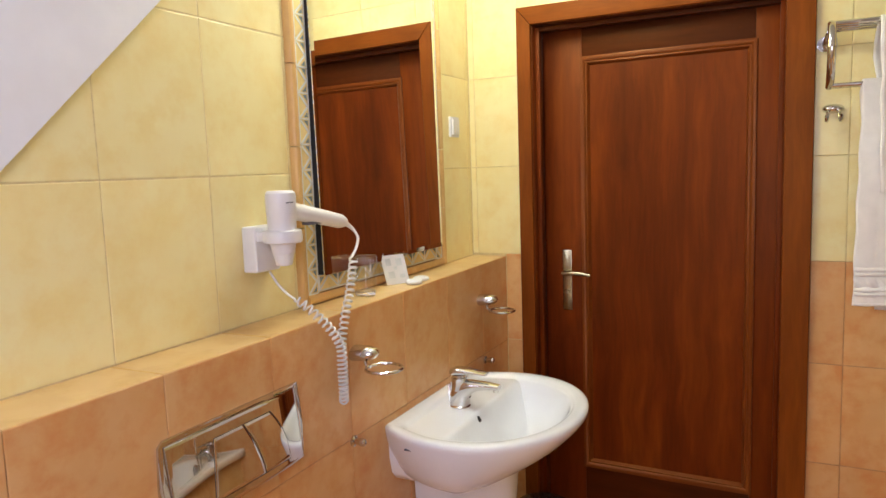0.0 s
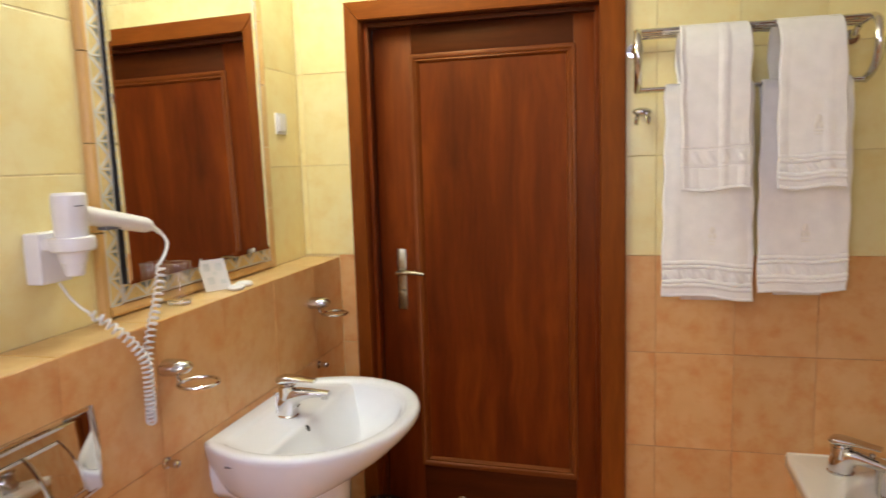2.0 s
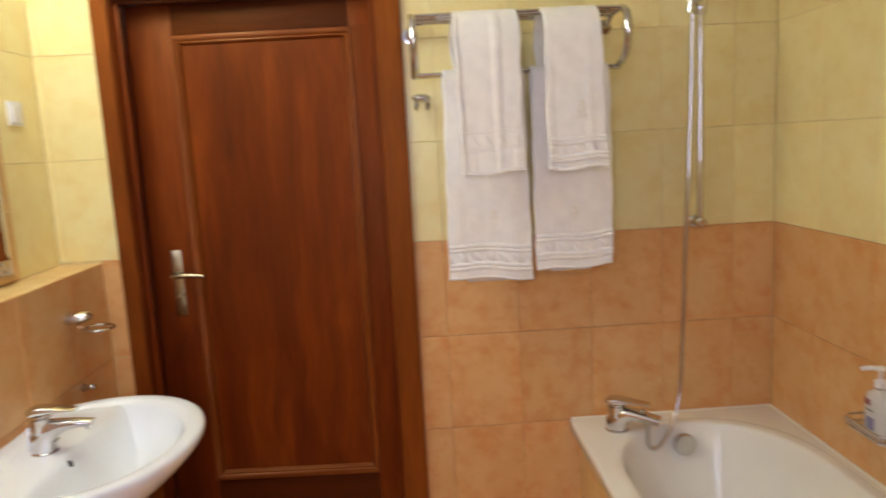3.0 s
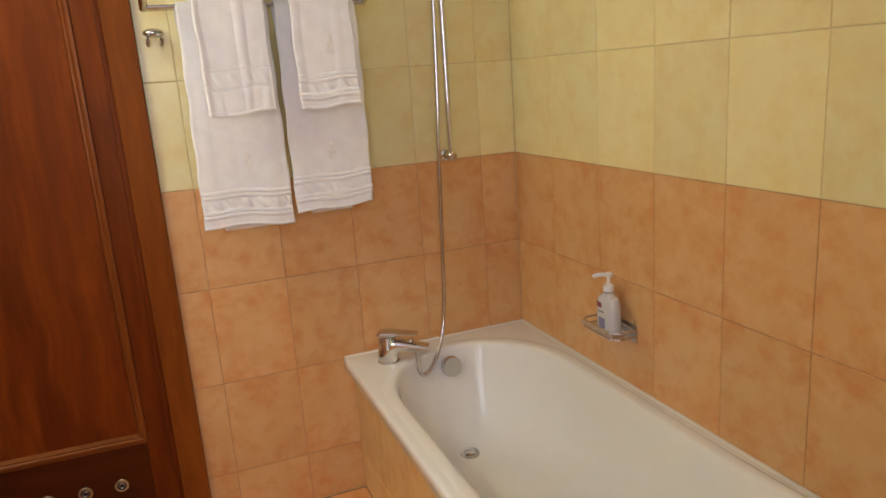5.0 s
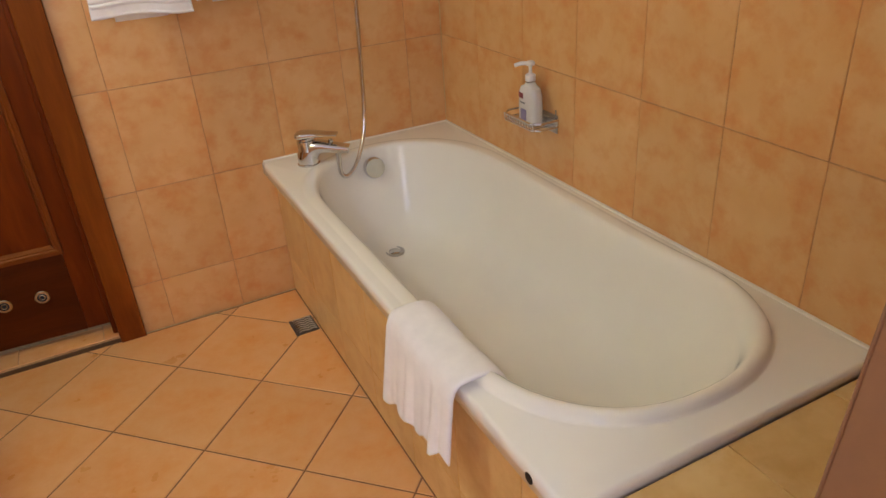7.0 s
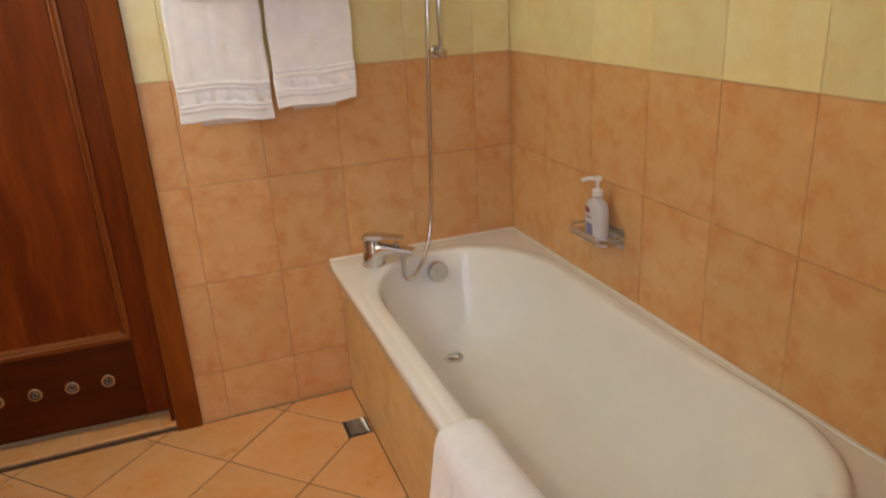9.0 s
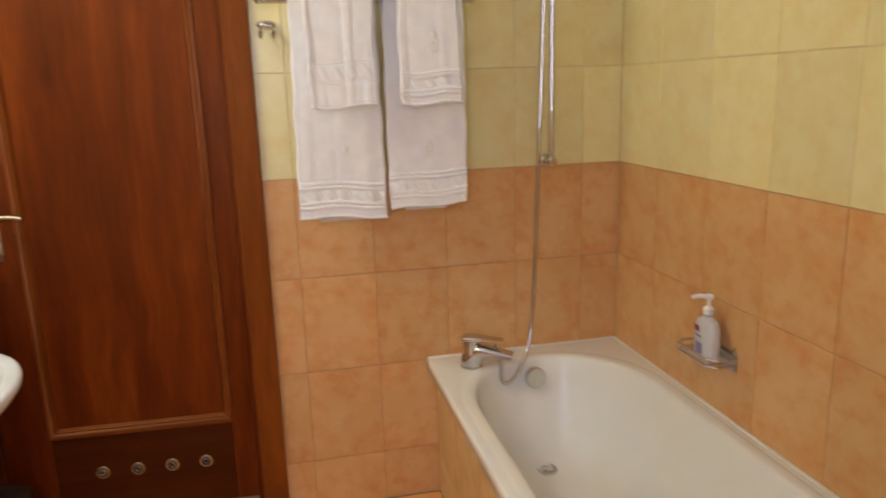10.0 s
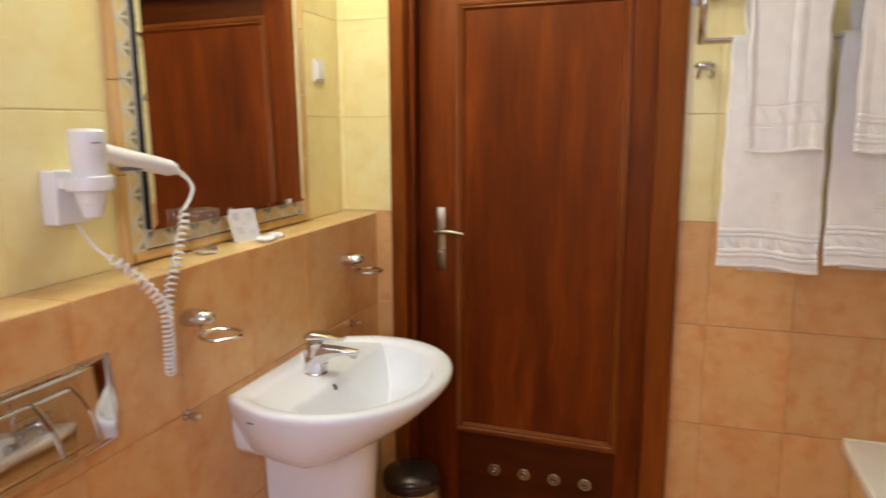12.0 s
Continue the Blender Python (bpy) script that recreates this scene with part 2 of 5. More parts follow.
def boxes(*pairs, bevel=0.0):
    bm = bmesh.new()
    for a, b in pairs:
        box(bm, a, b, bevel)
    return bm


def bridge(bm, rings, cap_start=True, cap_end=True, closed=True):
    """Faces between rings of equal length."""
    vs = [[bm.verts.new(p) for p in r] for r in rings]
    n = len(rings[0])
    for a, b in zip(vs, vs[1:]):
        for i in range(n if closed else n - 1):
            j = (i + 1) % n
            bm.faces.new((a[i], a[j], b[j], b[i]))
    if cap_start:
        bm.faces.new(vs[0])
    if cap_end:
        bm.faces.new(vs[-1])
    return bm


def frame_of(d):
    d = Vector(d).normalized()
    a = Vector((0, 0, 1)) if abs(d.z) < 0.9 else Vector((1, 0, 0))
    u = d.cross(a).normalized()
    return u, d.cross(u)


def lathe(bm, profile, base, axis=(0, 0, 1), seg=24, caps=(True, True)):
    """A turned body: profile of (radius, distance along the axis)."""
    axis = Vector(axis).normalized()
    u, w = frame_of(axis)
    rings = []
    for r, h in profile:
        c = Vector(base) + axis * h
        rings.append([c + r * (math.cos(a) * u + math.sin(a) * w) for a in (2 * math.pi * k / seg for k in range(seg))])
    return bridge(bm, rings, *caps)


def smooth_path(pts, steps=8):
    """Catmull-Rom through the points."""
    p = [Vector(q) for q in pts]
    p = [2 * p[0] - p[1], *p, 2 * p[-1] - p[-2]]
    out = []
    for i in range(1, len(p) - 2):
        for k in range(steps):
            t = k / steps
            a, b, c, d = p[i - 1 : i + 3]
            out.append(0.5 * (2 * b + (c - a) * t + (2 * a - 5 * b + 4 * c - d) * t * t + (3 * b - a - 3 * c + d) * t**3))
    out.append(p[-2])
    return out


def tube(bm, pts, r, seg=10, closed=False, flat=1.0):
    """A round bar along points; r may be a number or a list."""
    pts = [Vector(p) for p in pts]
    n = len(pts)
    u = None
    rings = []
    for i, p in enumerate(pts):
        a = pts[(i - 1) % n] if closed or i else p
        b = pts[(i + 1) % n] if closed or i < n - 1 else p
        d = (b - a).normalized()
        if u is None:
            u = frame_of(d)[0]
        u = (u - d * u.dot(d)).normalized()
        w = d.cross(u)
        rr = r[i] if isinstance(r, (list, tuple)) else r
        rings.append([p + rr * (math.cos(q) * u + flat * math.sin(q) * w) for q in (2 * math.pi * k / seg for k in range(seg))])
    if closed:
        rings.append(rings[0])
        bridge(bm, rings, False, False)
        bmesh.ops.remove_doubles(bm, verts=bm.verts, dist=1e-6)
        return bm
    return bridge(bm, rings)


# ---------------------------------------------------------------- tiles
TILE_MESHES = {}


def tile_mesh(w, h, material, name="tile", deep=0.006):
    key = (round(w, 3), round(h, 3), material.name, name)
    if key not in TILE_MESHES:
        bm = bmesh.new()
        rings = []
        for ins, z in ((0, -deep), (0, -0.0014), (0.0006, -0.0004), (0.0018, 0)):
            x, y = w / 2 - ins, h / 2 - ins
            rings.append([(-x, -y, z), (x, -y, z), (x, y, z), (-x, y, z)])
        bridge(bm, rings)
        TILE_MESHES[key] = mesh_of(name, bm, material, 0.2)
    return TILE_MESHES[key]


RND = random.Random(5)


def lay(parent, areas, us, vs, turn, place, material, joint=0.0024):
    """Tiles on a flat face: areas (u0, u1, v0, v1) cut by joints at us and vs. turn: the matrix that takes tile to world axes;
    place(u, v): the world point."""
    for u0, u1, v0, v1 in areas:
        cu = [u0, *sorted(u for u in us if u0 + 0.006 < u < u1 - 0.006), u1]
        cv = [v0, *sorted(v for v in vs if v0 + 0.006 < v < v1 - 0.006), v1]
        for a, b in zip(cu, cu[1:]):
            for c, d in zip(cv, cv[1:]):
                w, h = b - a - 0.7 * joint, d - c - joint
                if w < 0.004 or h < 0.004:
                    continue
                ob = new("tile", tile_mesh(w, h, material))
                ob.parent = parent
                lean = Euler((RND.gauss(0, 0.0016), RND.gauss(0, 0.0016), 0)).to_matrix().to_4x4()
                m = turn @ lean
                m.translation = Vector(place((a + b) / 2, (c + d) / 2))
                ob.matrix_basis = m


def axes(u, v):
    u, v = Vector(u), Vector(v)
    return Matrix((u, v, u.cross(v))).transposed().to_4x4()


# joints
ROW_LOW = [0.170, 0.499, 0.828]
BORDER = 1.157
ROW_HIGH = [1.485, 1.812, 2.140]
NORTH_U = [1.249 + 0.2467 * k for k in range(-5, 5)]
EAST_U = [0.261, 0.533, 0.791, 1.050, 1.308, 1.559, 1.810]
WEST_U = [0.031 + 0.266 * k for k in range(12)]
LEDGE_U = [0.236 + 0.281 * k for k in range(11)]
EAST_X, LEDGE_X, LEDGE_Z, CEIL = 2.376, 0.128, 1.149, 2.45
WEST_X, FLOOR_Z = -0.008, -0.015
SOUTH = -3.15

# ---------------------------------------------------------------- the room
G = 0.0025  # how far joints lie behind the tiles
DOOR_L, DOOR_R, DOOR_T = 0.245, 1.070, 1.984
CAS_L, CAS_R, CAS_T = 0.193, 1.152, 2.047

floor = structure("floor", boxes(((-0.12, SOUTH, -0.12), (2.50, 0.0, FLOOR_Z - G))), GROUT_F, "orange glazed floor tiles laid diagonally", "floor")
wall_north = structure(
    "wall_north",
    boxes(
        ((-0.12, G, -0.12), (DOOR_L - 0.03, 0.115, CEIL)),
        ((DOOR_R + 0.03, G, -0.12), (2.50, 0.115, CEIL)),
        ((DOOR_L - 0.03, G, DOOR_T + 0.03), (DOOR_R + 0.03, 0.115, CEIL)),
    ),
    GROUT_Y, "yellow and orange tiled wall round the door", "wall")
wall_east = structure("wall_east", boxes(((EAST_X + G, SOUTH, -0.12), (2.50, G, CEIL))), GROUT_Y, "yellow over orange tiled wall along the bath", "wall")
wall_west = structure("wall_west", boxes(((-0.12, SOUTH, -0.12), (WEST_X - 0.0010, G, CEIL))), GROUT_Y, "pale yellow tiled wall behind the mirror", "wall")
ledge = structure("ledge_wall", boxes(((WEST_X - 0.0010, SOUTH, -0.1), (LEDGE_X - G, G, LEDGE_Z - G))), GROUT_O, "orange tiled half-height wall with a ledge on top", "wall")
WIN = (0.50, 1.30, 1.15, 2.25)
wall_south = structure(
    "wall_south",
    boxes(
        ((-0.12, SOUTH - 0.25, -0.12), (WIN[0], SOUTH, CEIL)),
        ((WIN[1], SOUTH - 0.25, -0.12), (2.50, SOUTH, CEIL)),
        ((WIN[0], SOUTH - 0.25, -0.12), (WIN[1], SOUTH, WIN[2])),
        ((WIN[0], SOUTH - 0.25, WIN[3]), (WIN[1], SOUTH, CEIL)),
    ),
    PLASTER, "white plaster wall with the window opening", "wall")
ceiling = structure("ceiling", boxes(((-0.12, SOUTH - 0.25, CEIL), (2.50, 0.115, CEIL + 0.1))), PLASTER, "plain white ceiling", "ceiling")

# added out of view: a block that shades the bath's foot end from window_daylight
structure("wall_return", boxes(((1.42, SOUTH, -0.1), (2.30, -2.36, CEIL - 0.002))), PLASTER, "unseen plaster block added to keep window light off the bath", "wall")


def stub_wall():
    bm = bmesh.new()
    rings = []
    for z in (-0.1, CEIL):
        x = 1.884 + 0.14 * (z - 0.49)
        rings.append([(x, SOUTH, z), (x, -1.952, z), (EAST_X + 0.05, -1.952, z), (EAST_X + 0.05, SOUTH, z)])
    return bridge(bm, rings)


stub = structure("wall_stub", stub_wall(), BROWN_T, "brown tiled wall end beside the bath", "wall")


def slope_cheek():
    """White plaster over the tiles, its lower edge rising with the roof."""
    bm = bmesh.new()
    y_top = (CEIL - 1.823) / 0.936 - 1.471
    low = 1.17
    y_low = (low - 1.823) / 0.936 - 1.471
    pts = [(y_top, CEIL), (y_low, low), (SOUTH, low), (SOUTH, CEIL)]
    bridge(bm, [[(WEST_X - 0.001, y, z) for y, z in pts], [(WEST_X + 0.016, y, z) for y, z in pts]])
    return bm


structure("wall_cheek", slope_cheek(), PLASTER, "white plaster under the roof slope above the tiles", "wall")

# darker joints behind the orange rows
part("grout", boxes(((EAST_X + G - 0.0004, SOUTH, FLOOR_Z), (EAST_X + G + 0.01, 0.0, BORDER))), GROUT_O, wall_east)
part("grout", boxes(((CAS_R, G - 0.0004, FLOOR_Z), (EAST_X, G + 0.01, BORDER))), GROUT_O, wall_north)

# tiles of the walls
turn_n = axes((1, 0, 0), (0, 0, 1))
north_hi = [(WEST_X + 0.002, CAS_L, BORDER, CEIL), (CAS_R, EAST_X, BORDER, CEIL), (CAS_L, CAS_R, CAS_T, CEIL)]
north_lo = [(LEDGE_X, CAS_L, FLOOR_Z, BORDER), (CAS_R, EAST_X, FLOOR_Z, BORDER)]
lay(wall_north, north_hi, NORTH_U, ROW_HIGH, turn_n, lambda u, v: (u, 0, v), YELLOW, 0.0020)
lay(wall_north, north_lo, NORTH_U, ROW_LOW, turn_n, lambda u, v: (u, 0, v), ORANGE)
turn_e = axes((0, -1, 0), (0, 0, 1))
lay(wall_east, [(0.001, 2.1, BORDER, CEIL)], EAST_U, ROW_HIGH, turn_e, lambda u, v: (EAST_X, -u, v), YELLOW, 0.0022)
lay(wall_east, [(0.001, 2.1, FLOOR_Z, BORDER)], EAST_U, ROW_LOW, turn_e, lambda u, v: (EAST_X, -u, v), ORANGE)
turn_w = axes((0, 1, 0), (0, 0, 1))
lay(wall_west, [(SOUTH, -0.001, LEDGE_Z, CEIL)], [-u for u in WEST_U], ROW_HIGH, turn_w, lambda u, v: (WEST_X, u, v), YELLOW, 0.0026)
lay(ledge, [(SOUTH, -0.001, FLOOR_Z, LEDGE_Z)], [-u for u in LEDGE_U], [0.170, 0.499, 0.826], turn_w, lambda u, v: (LEDGE_X, u, v), ORANGE)
lay(ledge, [(SOUTH, -0.001, 0.0, LEDGE_X - WEST_X - 0.0005)], [-u for u in LEDGE_U], [], axes((0, 1, 0), (-1, 0, 0)),
    lambda u, v: (LEDGE_X - v, u, LEDGE_Z), TRIM_T)
bm = bmesh.new()
tube(bm, [(1.884 - 0.14 * 0.49, -1.953, 0.0), (1.884 + 0.14 * (CEIL - 0.49), -1.953, CEIL)], 0.003, 8)
part("corner_trim", bm, BROWN_T, stub, "narrow rounded corner strip")


def clip_polygon(poly, axis, value, keep_less):
    out = []
    for a, b in zip(poly, poly[1:] + poly[:1]):
        ia, ib = (a[axis] <= value) == keep_less, (b[axis] <= value) == keep_less
        if ia:
            out.append(a)
        if ia != ib:
            t = (value - a[axis]) / (b[axis] - a[axis])
            out.append(tuple(a[k] + t * (b[k] - a[k]) for k in range(2)))
    return out


def shrink(poly, d):
    """A convex polygon with its sides moved inwards."""
    c = [sum(p[k] for p in poly) / len(poly) for k in range(2)]
    lines = []
    for a, b in zip(poly, poly[1:] + poly[:1]):
        n = Vector((b[1] - a[1], a[0] - b[0]))
        if n.length < 1e-5:
            continue
        n.normalize()
        if n.dot(Vector((c[0] - a[0], c[1] - a[1]))) > 0:
            n = -n
        lines.append((n, n.dot(Vector(a)) - d))
    out = []
    for (n1, k1), (n2, k2) in zip(lines, lines[1:] + lines[:1]):
        det = n1.x * n2.y - n1.y * n2.x
        if abs(det) > 1e-4:
            out.append(((k1 * n2.y - k2 * n1.y) / det, (n1.x * k2 - n2.x * k1) / det))
    return out


def lay_floor(x0, x1, y0, y1, ox, oy, pitch):
    h = pitch / math.sqrt(2)
    for i in range(-14, 15):
        for j in range(-14, 15):
            cx, cy = ox + (i - j) * h, oy - (i + j) * h - h
            poly = [(cx, cy + h), (cx - h, cy), (cx, cy - h), (cx + h, cy)]
            for ax, val, less in ((0, x0, False), (0, x1, True), (1, y0, False), (1, y1, True)):
                poly = clip_polygon(poly, ax, val, less)
                if len(poly) < 3:
                    break
            if len(poly) < 3:
                continue
            area = abs(sum(a[0] * b[1] - b[0] * a[1] for a, b in zip(poly, poly[1:] + poly[:1]))) / 2
            if area < 4e-4:
                continue
            rings = [shrink(poly, 0.0026), shrink(poly, 0.0026), shrink(poly, 0.0042)]
            if len({len(r) for r in rings}) > 1 or len(rings[0]) < 3:
                continue
            mx, my = cx, cy
            bm = bmesh.new()
            bridge(bm, [[(p[0] - mx, p[1] - my, z) for p in r] for r, z in zip(rings, (-0.006, -0.0012, 0.0))])
            ob = new("tile", mesh_of("tile", bm, FLOOR_T, 0.2))
            ob.parent = floor
            ob.matrix_basis = Matrix.Translation((mx, my, FLOOR_Z)) @ Euler((RND.gauss(0, 0.001), RND.gauss(0, 0.001), 0)).to_matrix().to_4x4()


lay_floor(LEDGE_X + 0.001, 1.6925, SOUTH, -0.006, 1.218, -0.265, 0.308)

# threshold under the door
thr = structure("threshold", boxes(((DOOR_L - 0.02, 0.0, -0.05), (DOOR_R + 0.02, 0.20, FLOOR_Z + 0.012))), GROUT_O, "tiled threshold strip under the door", "threshold")
lay(thr, [(DOOR_L, DOOR_R, 0.010, 0.110)], [0.42, 0.755, 1.02], [], axes((1, 0, 0), (0, 1, 0)), lambda u, v: (u, v, FLOOR_Z + 0.016), FLOOR_T)
part("edge_strip", boxes(((DOOR_L - 0.02, -0.0055, FLOOR_Z - 0.004), (DOOR_R + 0.02, 0.0095, FLOOR_Z + 0.011))), STRIP, thr, "dark brown edge strip")

# window behind the camera
win = tagged(part("window_1", boxes(
    ((WIN[0], SOUTH - 0.10, WIN[2]), (WIN[0] + 0.06, SOUTH - 0.04, WIN[3])),
    ((WIN[1] - 0.06, SOUTH - 0.10, WIN[2]), (WIN[1], SOUTH - 0.04, WIN[3])),
    ((WIN[0] + 0.06, SOUTH - 0.10, WIN[2]), (WIN[1] - 0.06, SOUTH - 0.04, WIN[2] + 0.06)),
    ((WIN[0] + 0.06, SOUTH - 0.10, WIN[3] - 0.06), (WIN[1] - 0.06, SOUTH - 0.04, WIN[3])), bevel=0.004), PLASTIC),
    "white framed window letting in cool daylight", "window", kind="structure")
pane = part("pane", boxes(((WIN[0] + 0.05, SOUTH - 0.075, WIN[2] + 0.05), (WIN[1] - 0.05, SOUTH - 0.070, WIN[3] - 0.05))), GLASS, win)
pane.visible_shadow = False


# ---------------------------------------------------------------- the door
def door_frame():
    fr = thing("door_frame", (0.66, 0.0, 0.0), "glossy cherry-wood door casing on the tiled wall", "door frame", kind="structure")
    y0, y1 = -0.020, 0.0
    # casing boards, mitred at the corners
    for name, quad in (
        ("casing_side", [(CAS_L, FLOOR_Z), (DOOR_L, FLOOR_Z), (DOOR_L, DOOR_T), (CAS_L, CAS_T)]),
        ("casing_side", [(CAS_R, FLOOR_Z), (DOOR_R, FLOOR_Z), (DOOR_R, DOOR_T), (CAS_R, CAS_T)]),
        ("casing_head", [(CAS_L + 0.0005, CAS_T), (DOOR_L + 0.0005, DOOR_T), (DOOR_R - 0.0005, DOOR_T), (CAS_R - 0.0005, CAS_T)]),
    ):
        bm = bmesh.new()
        bridge(bm, [[(x, y, z) for x, z in quad] for y in (y1, y0)])
        bmesh.ops.bevel(bm, geom=[e for e in bm.edges if all(v.co.y < y0 + 1e-4 for v in e.verts)], offset=0.005, segments=3, affect="EDGES", profile=0.6)
        part(name, bm, CASING_X if name == "casing_head" else CASING, fr)
    for x0, x1 in ((DOOR_L - 0.025, DOOR_L + 0.002), (DOOR_R - 0.002, DOOR_R + 0.025)):
        part("jamb", box(bmesh.new(), (x0, 0.001, FLOOR_Z + 0.017), (x1, 0.150, DOOR_T + 0.02), 0.002), WOOD, fr)
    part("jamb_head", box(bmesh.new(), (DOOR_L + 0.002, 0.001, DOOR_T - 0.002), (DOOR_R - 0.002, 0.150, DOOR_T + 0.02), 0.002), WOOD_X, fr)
    for x0, x1 in ((DOOR_L + 0.002, DOOR_L + 0.018), (DOOR_R - 0.018, DOOR_R - 0.002)):
        part("door_stop", box(bmesh.new(), (x0, 0.030, FLOOR_Z + 0.017), (x1, 0.064, DOOR_T - 0.004), 0.003), WOOD, fr)
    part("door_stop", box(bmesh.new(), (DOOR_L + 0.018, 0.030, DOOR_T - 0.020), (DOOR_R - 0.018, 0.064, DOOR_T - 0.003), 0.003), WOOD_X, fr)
    return fr


door_frame()


def ring_frame(bm, x0, x1, z0, z1, profile):
    """A picture-frame moulding round a rectangle; profile of (inset, y)."""
    rings = []
    for ins, y in profile:
        rings.append([(x0 + ins, y, z0 + ins), (x1 - ins, y, z0 + ins), (x1 - ins, y, z1 - ins), (x0 + ins, y, z1 - ins)])
    return bridge(bm, rings, False, False)


def bath_door():
    """The leaf, shut but for a crack; built shut at y 0.07, then turned on its hinges."""
    hx, hy = 1.064, 0.108
    d = thing("door_1", (hx, hy, 0.03), "panelled cherry-wood bathroom door with four brass vents", "door")
    d["kind"] = "structure"
    x0, x1, z0, z1, y0, y1 = 0.252, 1.062, 0.028, 1.972, 0.068, 0.108
    px0, px1, pz0, pz1 = 0.402, 0.982, 0.329, 1.865
    part("stile", box(bmesh.new(), (x0, y0, z0), (px0, y1, z1), 0.002), WOOD, d)
    part("stile", box(bmesh.new(), (px1, y0, z0), (x1, y1, z1), 0.002), WOOD, d)
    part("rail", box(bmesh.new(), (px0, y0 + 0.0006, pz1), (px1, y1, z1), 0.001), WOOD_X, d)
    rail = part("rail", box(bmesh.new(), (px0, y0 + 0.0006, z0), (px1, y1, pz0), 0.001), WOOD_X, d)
    part("panel", box(bmesh.new(), (px0, y0 + 0.014, pz0), (px1, y1 - 0.006, pz1)), WOOD, d, "smooth veneered panel")
    prof = [(-0.006, y0), (-0.006, y0 - 0.006), (0.0, y0 - 0.008), (0.008, y0 - 0.004), (0.012, y0 + 0.002), (0.017, y0 + 0.001), (0.022, y0 + 0.008), (0.026, y0 + 0.015)]
    part("moulding", ring_frame(bmesh.new(), px0, px1, pz0, pz1, prof), WOOD_M, d, crease=0.9)
    for x in (0.547, 0.660, 0.772, 0.884):
        bm = bmesh.new()
        lathe(bm, [(0.0235, 0), (0.0235, 0.003), (0.021, 0.005), (0.0150, 0.005), (0.0145, 0.002), (0.0140, -0.004)], (x, y0, 0.187), (0, -1, 0), 24, (True, True))
        v = part("vent", bm, BRASS, d, "round brass vent")
        bm = bmesh.new()
        lathe(bm, [(0.0137, 0), (0.0137, 0.0012)], (x, y0 - 0.0042 + 0.002, 0.187), (0, -1, 0), 20)
        part("vent_hole", bm, DARK, v)
        bm = bmesh.new()
        tube(bm, [(x + 0.0085 * math.cos(q), y0 - 0.0038, 0.187 + 0.0085 * math.sin(q)) for q in (2 * math.pi * j / 18 for j in range(18))], 0.0016, 6, True)
        part("inner_ring", bm, BRASS, v)
    # handle
    hxx, hz = 0.338, 1.080
    plate = part("handle_plate", box(bmesh.new(), (hxx - 0.018, y0 - 0.004, 0.935), (hxx + 0.018, y0, 1.165), 0.003), BRASS, d, "long pale brass plate")
    bm = bmesh.new()
    lathe(bm, [(0.011, 0), (0.010, 0.018), (0.009, 0.045)], (hxx, y0 - 0.004, hz), (0, -1, 0), 16)
    tube(bm, smooth_path([(hxx - 0.004, y0 - 0.047, hz), (hxx + 0.035, y0 - 0.050, hz + 0.003), (hxx + 0.072, y0 - 0.048, hz + 0.001), (hxx + 0.100, y0 - 0.044, hz - 0.004)]),
         [0.009] * 8 + [0.0085] * 8 + [0.0075] * 9, 12)
    part("door_handle", bm, BRASS, plate)
    bm = bmesh.new()
    lathe(bm, [(0.008, 0), (0.007, 0.012)], (hxx, y0 - 0.004, 1.005), (0, -1, 0), 14)
    box(bm, (hxx - 0.012, y0 - 0.021, 1.001), (hxx + 0.012, y0 - 0.015, 1.009), 0.002)
    part("privacy_latch", bm, BRASS, plate)
    d.rotation_euler = (0, 0, radians(-2.5))
    return d


bath_door()

# ---------------------------------------------------------------- the hall behind the door
structure("hall_floor", boxes(((-1.2, 0.20, -0.12), (2.2, 2.12, 0.004))), CARPET, "dull olive hall carpet", "floor")
structure("hall_wall", boxes(((-1.2, 2.0, 0.004), (-0.11, 2.12, 2.5)), ((0.92, 2.0, 0.004), (2.2, 2.12, 2.5)), ((-0.11, 2.0, 2.06), (0.92, 2.12, 2.5))), HALLWALL, "grey-blue painted hall wall", "wall")
structure("hall_side_wall", boxes(((-1.3, 0.115, 0.004), (-1.2, 2.12, 2.5)), ((2.2, 0.115, 0.004), (2.3, 2.12, 2.5))), HALLWALL, "grey-blue painted hall side walls", "wall")
structure("hall_ceiling", boxes(((-1.3, 0.115, 2.5), (2.3, 3.4, 2.6))), PLASTER, "plain white hall ceiling", "ceiling")
structure("hall_baseboard", boxes(((-1.2, 1.985, 0.004), (-0.19, 2.0, 0.075))), DARKWOOD, "dark wooden baseboard", "baseboard")
fr = thing("door_frame_2", (0.4, 2.0, 0.0), "dark brown door frame across the hall", "door frame", kind="structure")
for a, b in (((-0.19, 1.97, 0.004), (-0.105, 2.0, 2.12)), ((0.915, 1.97, 0.004), (1.0, 2.0, 2.12)), ((-0.104, 1.97, 2.05), (0.914, 2.0, 2.12))):
    part("casing", box(bmesh.new(), a, b, 0.004), DARKWOOD, fr)
structure("far_room_floor", boxes(((-1.2, 2.12, -0.12), (2.2, 3.4, 0.002))), REDCARPET, "dark red patterned carpet in the far room", "floor")
structure("far_room_wall", boxes(((-1.2, 3.4, -0.1), (2.2, 3.5, 2.5))), HALLPALE, "pale green wall of the far room", "wall")
th = thing("thermostat", (-0.28, 1.99, 1.33), "small white thermostat on the grey hall wall", "thermostat")
